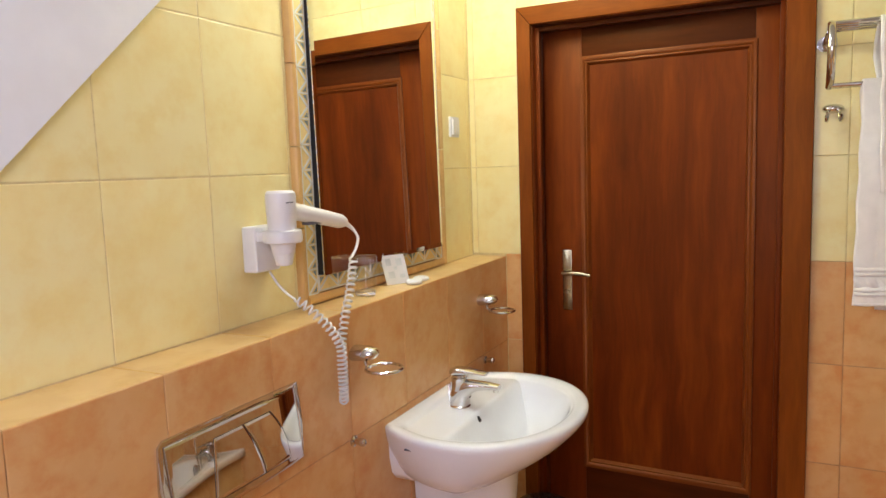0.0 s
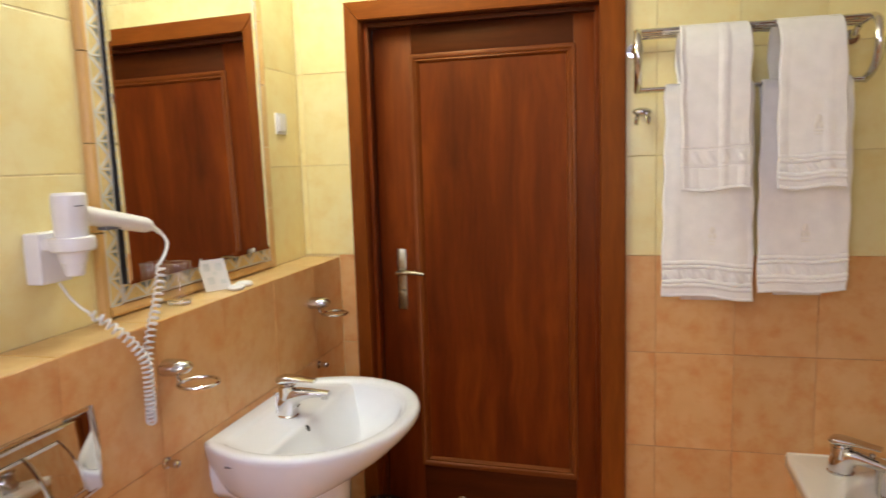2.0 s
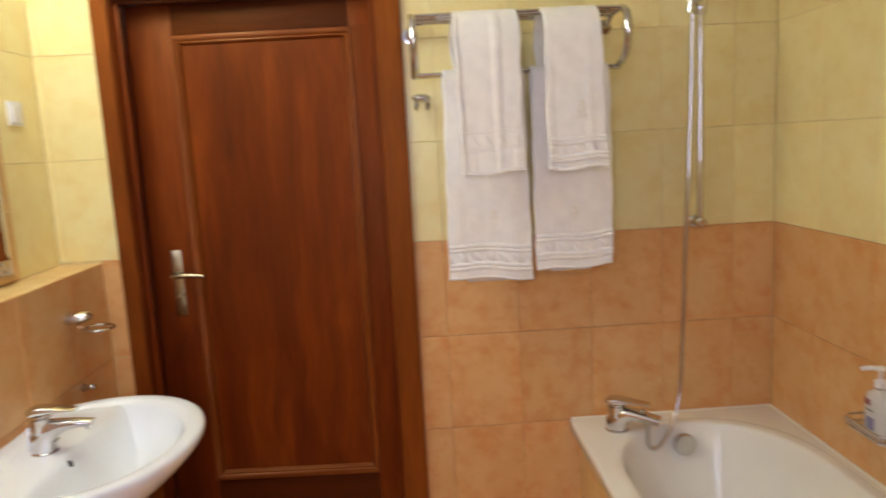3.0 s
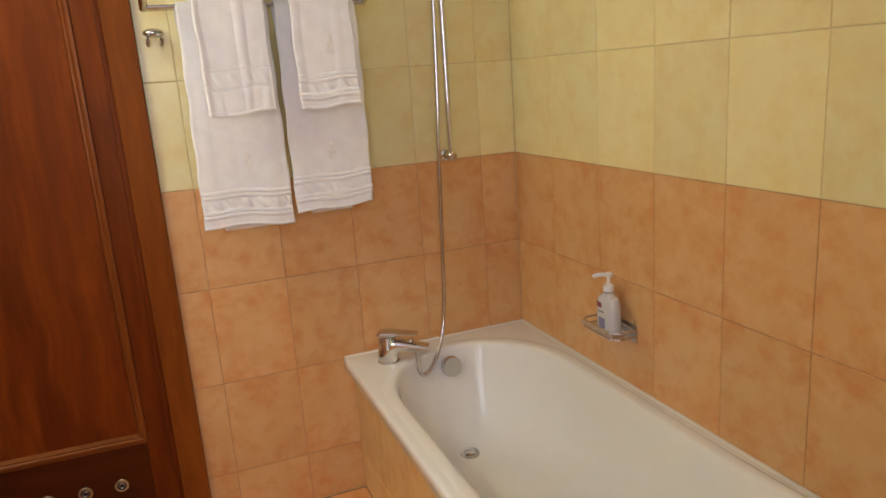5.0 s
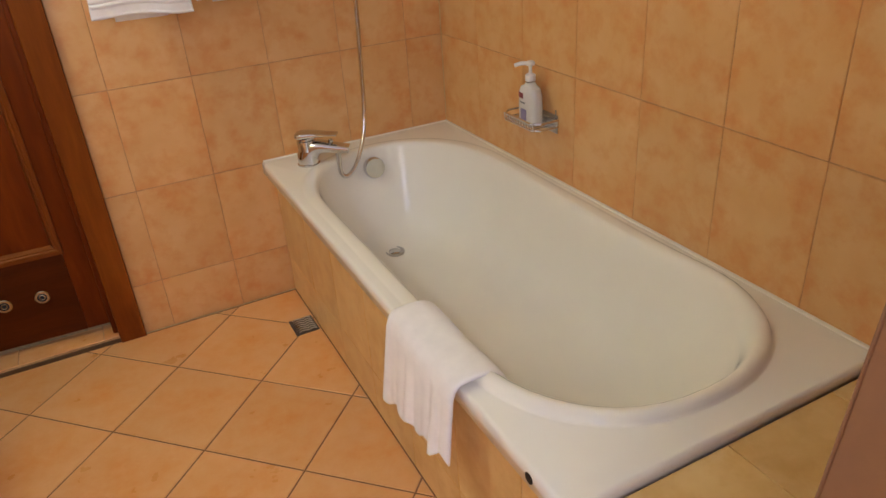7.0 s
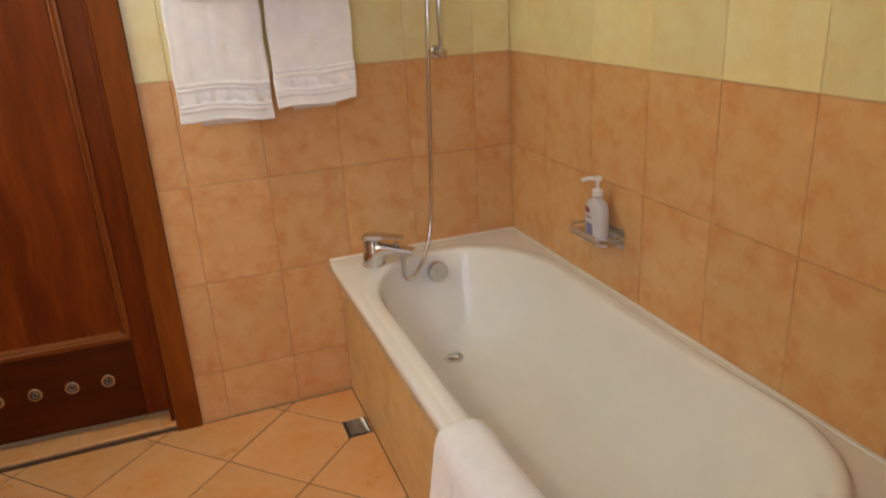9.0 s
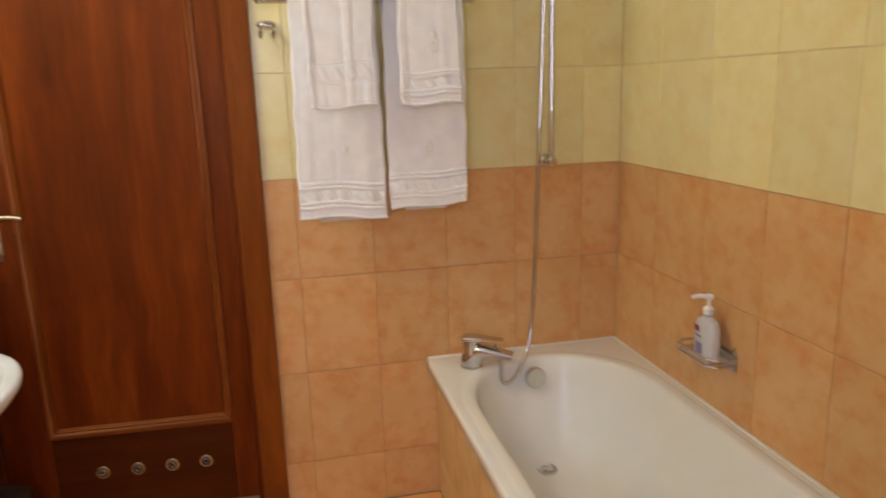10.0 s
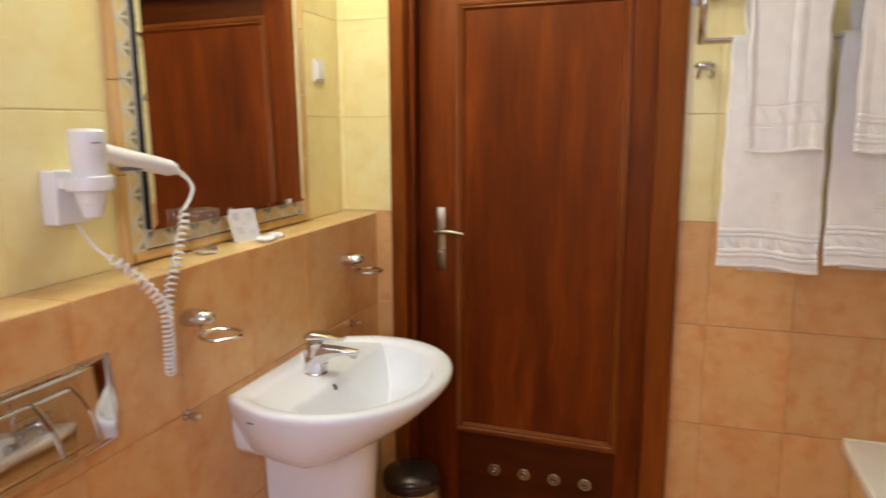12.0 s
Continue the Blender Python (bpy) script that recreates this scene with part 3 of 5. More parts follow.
part("case", box(bmesh.new(), (-0.32, 1.978, 1.30), (-0.24, 2.0, 1.36), 0.006), PLASTIC, th)
bm = bmesh.new()
lathe(bm, [(0.006, 0), (0.005, 0.004)], (-0.28, 1.978, 1.33), (0, -1, 0), 12)
part("button", bm, GREY, th)


# ---------------------------------------------------------------- the bath
def stadium(x0, x1, y_n, y_s, cap_n, cap_s, n_n, n_s, count):
    """A long opening with rounded ends: points from the north end round by the east side. n: how square an end is."""
    xc, a = (x0 + x1) / 2, (x1 - x0) / 2
    pts = []
    for k in range(count):
        q = math.pi * k / (count - 1)
        c, s = math.cos(q), math.sin(q)
        pts.append((xc + a * math.copysign(abs(c) ** (2 / n_n), -c), y_n - cap_n + cap_n * abs(s) ** (2 / n_n)))
    for k in range(1, 12):
        pts.append((x1, y_n - cap_n + (y_s + cap_s - y_n + cap_n) * k / 12))
    for k in range(count):
        q = math.pi * k / (count - 1)
        c, s = math.cos(q), math.sin(q)
        pts.append((xc + a * math.copysign(abs(c) ** (2 / n_s), c), y_s + cap_s - cap_s * abs(s) ** (2 / n_s)))
    for k in range(1, 12):
        pts.append((x0, y_s + cap_s + (y_n - cap_n - y_s - cap_s) * k / 12))
    return pts


def bathtub():
    X0, X1, Y0, Y1, Z = 1.659, EAST_X - 0.002, -1.745, -0.003, 0.507
    tub = thing("bathtub", (2.02, -0.87, 0.0), "white enamel bathtub set in a tiled surround", "bathtub")
    cx, cy = 2.01, -0.87

    def outer(inset, z, pts):
        x0, x1, y0, y1 = X0 + inset, X1 - inset, Y0 + inset, Y1 - inset
        out = []
        for x, y in pts:
            dx, dy = x - cx, y - cy
            k = min(((x1 if dx > 0 else x0) - cx) / dx if abs(dx) > 1e-9 else 1e9, ((y1 if dy > 0 else y0) - cy) / dy if abs(dy) > 1e-9 else 1e9)
            out.append((cx + dx * k, cy + dy * k, z))
        # pull the nearest point into each corner
        for px, py in ((x0, y0), (x0, y1), (x1, y0), (x1, y1)):
            i = min(range(len(out)), key=lambda j: (out[j][0] - px) ** 2 + (out[j][1] - py) ** 2)
            out[i] = (px, py, z)
        return out

    def inner(ins, z, north=None, south=None):
        n, s = ins if north is None else north, ins if south is None else south
        return [(x, y, z) for x, y in stadium(1.724 + ins, 2.312 - ins, -0.110 - n, -1.650 + s, 0.36, 0.34, 2.15, 2.25, 25)]

    def roll(ins, lift):
        """The raised lip round the opening; it dies away from the foot end."""
        out = []
        for x, y, _ in inner(ins, 0):
            k = 1 - 0.85 * min(1.0, max(0.0, (y + 1.42) / 0.28))
            out.append((x, y, Z + 1.35 * lift * k))
        return out

    base = [(x, y) for x, y, _ in inner(0, 0)]
    rings = [
        outer(0.012, Z - 0.045, base), outer(0.0, Z - 0.042, base), outer(0.0, Z - 0.008, base), outer(0.003, Z - 0.002, base), outer(0.010, Z, base),
        roll(-0.038, 0.0), roll(-0.0352, 0.0010), roll(-0.032, 0.0052), roll(-0.0280, 0.0108), roll(-0.021, 0.0142), roll(-0.012, 0.0145), roll(-0.004, 0.0095), roll(0.003, 0.0), inner(0.008, Z - 0.012), inner(0.012, Z - 0.026), inner(0.018, Z - 0.05),
        inner(0.028, Z - 0.10, 0.042, 0.055), inner(0.044, Z - 0.185, 0.075, 0.12), inner(0.062, Z - 0.245, 0.105, 0.18), inner(0.085, Z - 0.285, 0.132, 0.23),
        inner(0.12, Z - 0.308, 0.164, 0.28), inner(0.17, Z - 0.317, 0.20, 0.36), inner(0.235, Z - 0.321, 0.27, 0.50),
    ]
    bm = bmesh.new()
    bridge(bm, rings, False, True)
    body = part("tub", bm, ENAMEL, tub, crease=2.5)
    body["label"] = "glossy white enamel basin and rim"
    # waste, overflow, plug hole in the front lip
    bm = bmesh.new()
    zf = Z - 0.319
    lathe(bm, [(0.034, -0.006), (0.034, 0.003), (0.031, 0.005), (0.027, 0.004), (0.026, 0.0)], (1.990, -0.308, zf + 0.004), (0, 0, 1), 24)
    w = part("drain", bm, STEEL, tub, "steel waste outlet")
    bm = bmesh.new()
    lathe(bm, [(0.0215, 0.0), (0.0215, 0.006), (0.019, 0.0075), (0.0, 0.008)], (1.990, -0.308, zf + 0.001), (0, 0, 1), 20, (True, False))
    part("plug", bm, CHROME, w)
    bm = bmesh.new()
    lathe(bm, [(0.030, -0.02), (0.037, 0.0), (0.038, 0.016), (0.034, 0.024), (0.0, 0.025)], (2.006, -0.146, 0.450), (0, -1, 0.12), 28, (True, False))
    part("overflow_knob", bm, CHROME, tub, "round chrome overflow knob")
    bm = bmesh.new()
    lathe(bm, [(0.011, -0.004), (0.011, 0.0015), (0.009, 0.0025)], (X0 + 0.001, -1.640, Z - 0.024), (-1, 0, 0), 18)
    part("lip_plug", bm, DARK, tub, "dark round plug in the rim")
    bead = boxes(((X0 + 0.004, Y1 - 0.010, Z - 0.004), (X1 - 0.010, Y1 + 0.002, Z + 0.0025)), ((X1 - 0.010, Y0 + 0.004, Z - 0.004), (X1 + 0.0015, Y1 + 0.002, Z + 0.0025)), bevel=0.002)
    part("sealant", bead, ENAMEL, tub, "white sealant bead")
    return tub


bathtub()

# tiled surround: front panel and end plinth
surround = structure("bath_surround", boxes(((1.692 + G, -1.945, -0.05), (1.72, -0.004, 0.466)), ((1.72, -1.945, -0.05), (1.925 + G, -1.75, 0.470 - G + 0.018)),
                                            ((1.925, -1.950, -0.05), (EAST_X, -1.75, 0.470 - G + 0.018))), GROUT_O, "orange tiled front panel and end shelf of the bath", "bath panel")
lay(surround, [(-1.94, -0.004, FLOOR_Z, 0.464)], [-0.30 - 0.253 * k for k in range(8)], [0.135], axes((0, -1, 0), (0, 0, 1)), lambda u, v: (1.692, u, v), TRIM_T, 0.002)
lay(surround, [(1.694, EAST_X - 0.002, -1.944, -1.75)], [1.975, 2.228], [], axes((1, 0, 0), (0, 1, 0)), lambda u, v: (u, v, 0.489), TRIM_T)

# floor drain
fd = thing("floor_drain", (1.652, -0.262, FLOOR_Z), "square steel floor drain grate beside the bath", "floor drain")
part("grate", box(bmesh.new(), (1.603, -0.312, FLOOR_Z - 0.002), (1.684, -0.214, FLOOR_Z + 0.0035), 0.001), DRAIN, fd)
for k in range(7):
    bm = bmesh.new()
    y = -0.302 + 0.0130 * k
    tube(bm, smooth_path([(1.614, y, FLOOR_Z + 0.0050), (1.632, y + 0.006, FLOOR_Z + 0.0050), (1.650, y, FLOOR_Z + 0.0050), (1.664, y + 0.006, FLOOR_Z + 0.0050), (1.678, y, FLOOR_Z + 0.0050)], 4), 0.0030, 6, flat=0.45)
    part("bar", bm, STEEL, fd)


def lever_tap(m, x, y, z, dx, dy, s, reach, tall=1.0, droop=0.0, stout=0.0):
    """A single-lever tap: an arched body that runs out into the spout, a collar and a flat lever on top."""
    def at(run, side, up):
        return (x + run * dx - side * dy, y + run * dy + side * dx, z + up * tall)

    path = smooth_path([(0.0, 0, 0.0), (0.001, 0, 0.026), (0.008, 0, 0.046), (0.030, 0, 0.060), (0.065, 0, 0.067 - 0.5 * droop), (reach / s, 0, 0.069 - droop)], 5)
    n = len(path)
    rings = []
    for i, p in enumerate(path):
        t = i / (n - 1)
        d = (path[min(n - 1, i + 1)] - path[max(0, i - 1)]).normalized()
        up = Vector((-d.z, 0, d.x))
        hw = 0.0255 - 0.004 * t - (0.008 - stout) * max(0.0, t - 0.55) / 0.45
        hh = 0.0255 + 0.004 * math.sin(math.pi * min(1.0, t / 0.75)) - (0.0185 - stout) * max(0.0, t - 0.40) / 0.60
        ring = []
        for k in range(24):
            q = 2 * math.pi * k / 24
            c, e = math.copysign(abs(math.cos(q)) ** 0.75, math.cos(q)), math.copysign(abs(math.sin(q)) ** 0.75, math.sin(q))
            o = p + up * (hh * e)
            ring.append(at(s * o.x, s * hw * c, s * o.z))
        rings.append(ring)
    part("spout", bridge(bmesh.new(), rings), CHROME, m, crease=0.9)
    bm = bmesh.new()
    lathe(bm, [(0.030 * s, 0), (0.030 * s, 0.003 * s), (0.0265 * s, 0.006 * s)], (x, y, z), (0, 0, 1), 28)
    part("foot", bm, CHROME, m)
    bm = bmesh.new()
    lathe(bm, [(0.0245 * s, 0.0), (0.0245 * s, 0.036 * s * tall), (0.0215 * s, 0.038 * s * tall), (0.0215 * s, 0.045 * s * tall)], at(0.002 * s, 0, 0.050 * s), (-0.06 * dx, -0.06 * dy, 1), 28)
    part("body", bm, CHROME, m)
    rings = []
    for k in range(12):
        t = k / 11
        run, up = -0.023 + 0.108 * t, 0.1035 + 0.004 * math.sin(2.6 * t) - 0.003 * t
        hw = (0.026 - 0.011 * t) * min(1.0, 0.75 + 3 * t)
        hh = (0.0115 - 0.0075 * min(1.0, max(0.0, t - 0.25) / 0.5)) * min(1.0, 0.7 + 3 * t)
        ring = []
        for q in (2 * math.pi * j / 20 for j in range(20)):
            c, e = math.copysign(abs(math.cos(q)) ** 0.6, math.cos(q)), math.copysign(abs(math.sin(q)) ** 0.6, math.sin(q))
            ring.append(at(s * run, s * hw * c, s * (up + hh * e)))
        rings.append(ring)
    part("lever", bridge(bmesh.new(), rings), CHROME, m, crease=0.7)
    bm = bmesh.new()
    lathe(bm, [(0.009 * s, 0), (0.009 * s, 0.010 * s), (0.007 * s, 0.011 * s)], at(reach - 0.012 * s, 0, 0.064 * s), (0, 0, -1), 14)
    part("aerator", bm, CHROME, m)


def bath_mixer():
    m = thing("bath_mixer", (1.80, -0.085, 0.507), "chrome single-lever mixer on the bath rim", "tap")
    lever_tap(m, 1.790, -0.124, 0.507, 0.86, -0.51, 1.26, 0.142, 0.77, 0.020, 0.006)
    bm = bmesh.new()
    lathe(bm, [(0.0055, 0), (0.0055, 0.016), (0.0085, 0.018), (0.0085, 0.025), (0.006, 0.028)], (1.862, -0.167, 0.562), (0, 0, 1), 14)
    part("diverter_knob", bm, CHROME, m)
    bm = bmesh.new()
    lathe(bm, [(0.009, 0), (0.009, 0.03), (0.0075, 0.034), (0.0075, 0.042)], (1.878, -0.176, 0.545), (0, 0, -1), 14)
    part("hose_outlet", bm, CHROME, m)
    return m


bath_mixer()


def shower():
    r = thing("shower_rail", (2.100, -0.05, 1.17), "chrome sliding shower rail on the yellow tiles", "shower rail")
    bm = bmesh.new()
    lathe(bm, [(0.0095, 0), (0.0095, 0.735)], (2.100, -0.052, 1.168), (0, 0, 1), 16)
    part("bar", bm, CHROME, r)
    for z in (1.176, 1.896):
        bm = bmesh.new()
        lathe(bm, [(0.021, 0.0), (0.021, 0.008), (0.014, 0.014), (0.013, 0.052), (0.016, 0.066), (0.010, 0.072)], (2.100, -0.001, z), (0, -1, 0), 20)
        part("bracket", bm, CHROME, r)
    bm = bmesh.new()
    lathe(bm, [(0.016, 0), (0.018, 0.004), (0.018, 0.052), (0.016, 0.058)], (2.100, -0.052, 1.838), (0, 0, 1), 20)
    tube(bm, [(2.100, -0.056, 1.868), (2.082, -0.072, 1.872), (2.065, -0.086, 1.874)], [0.012, 0.012, 0.014], 12)
    part("slider", bm, CHROME, r, "chrome slider")
    h = thing("hand_shower", (2.052, -0.09, 1.87), "chrome hand shower in the rail's slider", "hand shower")
    bm = bmesh.new()
    tube(bm, smooth_path([(2.051, -0.088, 1.838), (2.058, -0.092, 1.90), (2.055, -0.105, 1.97), (2.052, -0.135, 2.03)]), [0.010] * 8 + [0.012] * 8 + [0.0125] * 9, 14)
    part("handle", bm, CHROME, h)
    bm = bmesh.new()
    lathe(bm, [(0.016, -0.024), (0.040, -0.006), (0.042, 0.006), (0.036, 0.010)], (2.051, -0.150, 2.045), (0.0, -0.75, -0.66), 24)
    part("head", bm, CHROME, h)
    s = thing("shower_hose", (1.898, -0.09, 0.45), "ribbed chrome shower hose hanging into the bath", "shower hose")
    mid = smooth_path([(2.060, -0.086, 1.846), (2.062, -0.078, 1.70), (2.055, -0.074, 1.40), (2.042, -0.076, 1.10), (2.031, -0.082, 0.85), (2.020, -0.092, 0.68),
                       (1.999, -0.112, 0.57), (1.968, -0.140, 0.512), (1.930, -0.164, 0.468), (1.896, -0.178, 0.453), (1.879, -0.178, 0.470), (1.878, -0.176, 0.503)], 40)
    d = [(mid[i + 1] - mid[i]).length for i in range(len(mid) - 1)]
    out, rr, run, k = [], [], 0.0, 0
    step = 0.0026
    for i in range(len(mid) - 1):
        while run <= d[i]:
            out.append(mid[i].lerp(mid[i + 1], run / d[i]))
            rr.append(0.0082 if k % 2 else 0.0066)
            k += 1
            run += step
        run -= d[i]
    bm = bmesh.new()
    tube(bm, out, rr, 8)
    part("hose", bm, CHROME, s, crease=2.0)
    return r


shower()


def soap_dish():
    s = thing("wire_soap_dish", (2.34, -0.60, 0.672), "chrome wire soap basket on the tiled wall", "soap dish")
    x1, x0, y0, y1, z = EAST_X - 0.001, 2.292, -0.722, -0.547, 0.692
    loop = [(x1 - 0.004, y0, z), (x0 + 0.02, y0, z), (x0, y0 + 0.02, z), (x0, y1 - 0.02, z), (x0 + 0.02, y1, z), (x1 - 0.004, y1, z)]
    bm = bmesh.new()
    tube(bm, loop, 0.0032, 8, True)
    part("rim", bm, CHROME, s)
    bm = bmesh.new()
    tube(bm, [(p[0], p[1], z - 0.020) for p in loop], 0.0026, 8, True)
    part("rim", bm, CHROME, s)
    for k in range(12):
        y = y0 + 0.012 + k * (y1 - y0 - 0.024) / 11
        bm = bmesh.new()
        tube(bm, [(x1 - 0.003, y, z + 0.028 if k in (0, 11) else z - 0.018), (x1 - 0.004, y, z - 0.020), (x0 + 0.002, y, z - 0.020), (x0, y, z)], 0.0018, 6)
        part("wire", bm, CHROME, s)
    part("wall_plate", box(bmesh.new(), (x1 - 0.004, y0 + 0.004, z - 0.042), (x1, y1 - 0.004, z + 0.012), 0.0015), STEEL, s)


soap_dish()


def soap_bottle():
    b = thing("soap_dispenser", (2.330, -0.646, 0.676), "white pump bottle of liquid soap in the wire basket", "soap bottle")
    x, y, z = 2.328, -0.646, 0.6745
    rings = []
    for h, wy, wx in ((0, 0.037, 0.019), (0.004, 0.0425, 0.0222), (0.05, 0.0440, 0.0232), (0.088, 0.0425, 0.0225), (0.106, 0.035, 0.0195), (0.114, 0.019, 0.0145), (0.121, 0.013, 0.013)):
        rings.append([(x + wx * math.copysign(abs(math.cos(q)) ** 0.7, math.cos(q)), y + wy * math.copysign(abs(math.sin(q)) ** 0.7, math.sin(q)), z + h) for q in (2 * math.pi * j / 28 for j in range(28))])
    part("bottle", bridge(bmesh.new(), rings), SOAPCLEAR, b)
    bm = bmesh.new()
    lathe(bm, [(0.015, 0.0), (0.015, 0.016), (0.010, 0.020), (0.005, 0.022), (0.005, 0.042), (0.012, 0.044), (0.013, 0.052), (0.008, 0.056)], (x, y, z + 0.126), (0, 0, 1), 20)
    tube(bm, smooth_path([(x, y, z + 0.174), (x - 0.022, y + 0.012, z + 0.176), (x - 0.038, y + 0.024, z + 0.170)], 5), 0.0058, 10)
    part("pump", bm, PLASTIC, b)
    # plain label shapes on the side that faces the room
    for name, mat_, y0, y1, z0, z1 in (("label_patch", LABEL_R, 0.004, 0.032, 0.076, 0.092), ("label_bar", GREY, -0.006, 0.020, 0.062, 0.066), ("label_patch", LABEL_B, -0.012, 0.018, 0.014, 0.046)):
        bm = bmesh.new()
        grid = []
        for i in range(7):
            yy = y0 + (y1 - y0) * i / 6
            xx = x - 0.0234 * (1 - abs(yy / 0.0446) ** 2.8) ** (1 / 2.8) - 0.0004
            grid.append([(xx, y + yy, z + z0), (xx, y + yy, z + z1), (xx + 0.001, y + yy, z + z1), (xx + 0.001, y + yy, z + z0)])
        part(name, bridge(bm, grid), mat_, b)


soap_bottle()


# ---------------------------------------------------------------- towels and their rack
def sheet(rows_front, thick):
    """A closed cloth from a grid of middle points (rows along the cloth, points across)."""
    n, m = len(rows_front), len(rows_front[0])
    P = np.array([[tuple(p) for p in r] for r in rows_front])
    du, dv = np.gradient(P, axis=1), np.gradient(P, axis=0)
    N = np.cross(du, dv)
    N /= np.linalg.norm(N, axis=2, keepdims=True) + 1e-12
    edge = np.ones((n, m, 1))
    edge[:, 0], edge[:, -1], edge[0], edge[-1] = 0.45, 0.45, 0.45, 0.45
    A, B = P + N * thick / 2 * edge, P - N * thick / 2 * edge
    bm = bmesh.new()
    va = [[bm.verts.new(p) for p in r] for r in A]
    vb = [[bm.verts.new(p) for p in r] for r in B]
    for i in range(n - 1):
        for j in range(m - 1):
            bm.faces.new((va[i][j], va[i][j + 1], va[i + 1][j + 1], va[i + 1][j]))
            bm.faces.new((vb[i][j], vb[i + 1][j], vb[i + 1][j + 1], vb[i][j + 1]))
    for i in range(n - 1):
        bm.faces.new((va[i][0], va[i + 1][0], vb[i + 1][0], vb[i][0]))
        bm.faces.new((va[i][-1], vb[i][-1], vb[i + 1][-1], va[i + 1][-1]))
    for j in range(m - 1):
        bm.faces.new((va[0][j], vb[0][j], vb[0][j + 1], va[0][j + 1]))
        bm.faces.new((va[-1][j], va[-1][j + 1], vb[-1][j + 1], vb[-1][j]))
    return bm


def towel(x0, x1, y_f, y_b, z_top, z_f, z_b, thick, seed, fold, tall, ridges, rope, label, emblem, swing=0.0, hem_drop=0.0):
    """A towel over a bar: front hem at z_f, back hem at z_b. ridges, rope: heights over the hem of the woven border;
    tall: how far up the folds keep their depth."""
    t = thing("towel", ((x0 + x1) / 2, y_f, z_top), label, "towel", "towels on the rack")
    r = random.Random(seed)
    ph = [r.uniform(0, 6.28) for _ in range(5)]
    front = z_top - z_f
    arc = (y_b - y_f)
    path = []
    nf, na, nb = 210, 14, 24
    for i in range(nf):
        path.append((y_f, z_f + (front - arc / 2) * i / nf, i / nf))
    for i in range(na + 1):
        q = math.pi * i / na
        path.append(((y_f + y_b) / 2 - arc / 2 * math.cos(q), z_top - arc / 2 + arc / 2 * math.sin(q), 1.0))
    for i in range(1, nb + 1):
        path.append((y_b, z_top - arc / 2 - (z_top - arc / 2 - z_b) * i / nb, 1.0 - 0.8 * i / nb))
    m = 64
    rows = []
    for k, (y, z, up) in enumerate(path):
        row = []
        down = (1 - up)
        for j in range(m):
            u = j / (m - 1)
            squeeze = 0.010 * math.sin(ph[3] + 2.2 * up)
            x = x0 + (x1 - x0) * u + squeeze * (u - 0.5) + swing * down * (z_top - z)
            x += 0.0016 * math.sin(z * 41 + ph[4]) * (u - 0.5) * 2
            wave = fold * (tall + (1 - tall) * down) * (math.sin(u * 9 + ph[0] + 0.8 * up) * 0.6 + math.sin(u * 19 + ph[1] - 1.1 * up) * 0.42 + math.sin(u * 4.3 + ph[2]) * 0.5)
            dy = -abs(wave) * 0.6 - wave * 0.5 + 0.0009 * math.sin(z * 63 + u * 11 + ph[4])
            if k < nf:
                h = z - z_f
                for hr, half, deep in ridges:
                    dy -= deep * max(0.0, 1 - ((h - hr) / half) ** 2)
                if rope and rope[0] < h < rope[1]:
                    mid, hh = (rope[0] + rope[1]) / 2, (rope[1] - rope[0]) / 2
                    f = (h - mid) / hh
                    s1 = math.cos(u * (x1 - x0) * 150 + f * 1.7)
                    dy += 0.0012 - rope[2] * max(0.0, s1) * (1 - abs(f)) ** 0.5
                if h < 0.008:
                    dy -= 0.002
            zz = z
            if k >= nf + na:
                narrow = 0.22 * (k - nf - na) / nb
                x = x0 + (x1 - x0) * (u * (1 - 2 * narrow) + narrow)
            if k < nf:
                zz += (1 - up) * (hem_drop * (u - 0.5) + 0.004 * math.sin(u * 7 + ph[2]))
            row.append((x, y + dy, zz))
        rows.append(row)
    part("cloth", sheet(rows, thick), TOWEL, t, crease=2.5)
    if emblem:
        ex, ez = emblem
        bm = bmesh.new()
        for ox, oz, rx, rz in ((0, 0.012, 0.009, 0.012), (-0.006, -0.006, 0.006, 0.010), (0.007, -0.005, 0.006, 0.010), (0, -0.020, 0.014, 0.0028), (0, -0.029, 0.012, 0.0022)):
            lathe(bm, [(1.0, 0.0), (0.8, 0.7), (0.0, 1.0)], (0, 0, 0), (0, -1, 0), 16, (True, False))
            new_verts = [v for v in bm.verts if not v.tag]
            for v in new_verts:
                v.tag = True
                v.co = Vector((ex + ox + v.co.x * rx, y_f - 0.0074 + v.co.y * 0.0018, ez + oz + v.co.z * rz))
        part("embroidery", bm, EMBROID, t, "small cream embroidered emblem")
    return t


LARGE = [(0.036, 0.0045, 0.0050), (0.047, 0.0045, 0.0050), (0.094, 0.0045, 0.0050), (0.105, 0.0045, 0.0050)]
SMALL = [(0.031, 0.0042, 0.0048), (0.041, 0.0042, 0.0048), (0.081, 0.0042, 0.0048), (0.091, 0.0042, 0.0048)]
towel(1.264, 1.518, -0.150, -0.094, 1.692, 1.047, 1.030, 0.013, 1, 0.0045, 0.3, LARGE, (0.053, 0.089, 0.0065), "large white terry towel with a woven border, hung low", (1.405, 1.243), 0.0, -0.012)
towel(1.538, 1.776, -0.150, -0.094, 1.692, 1.068, 1.050, 0.013, 2, 0.0026, 0.3, LARGE, (0.053, 0.089, 0.0055), "large white terry towel beside its pair", (1.662, 1.251), 0.0, 0.010)
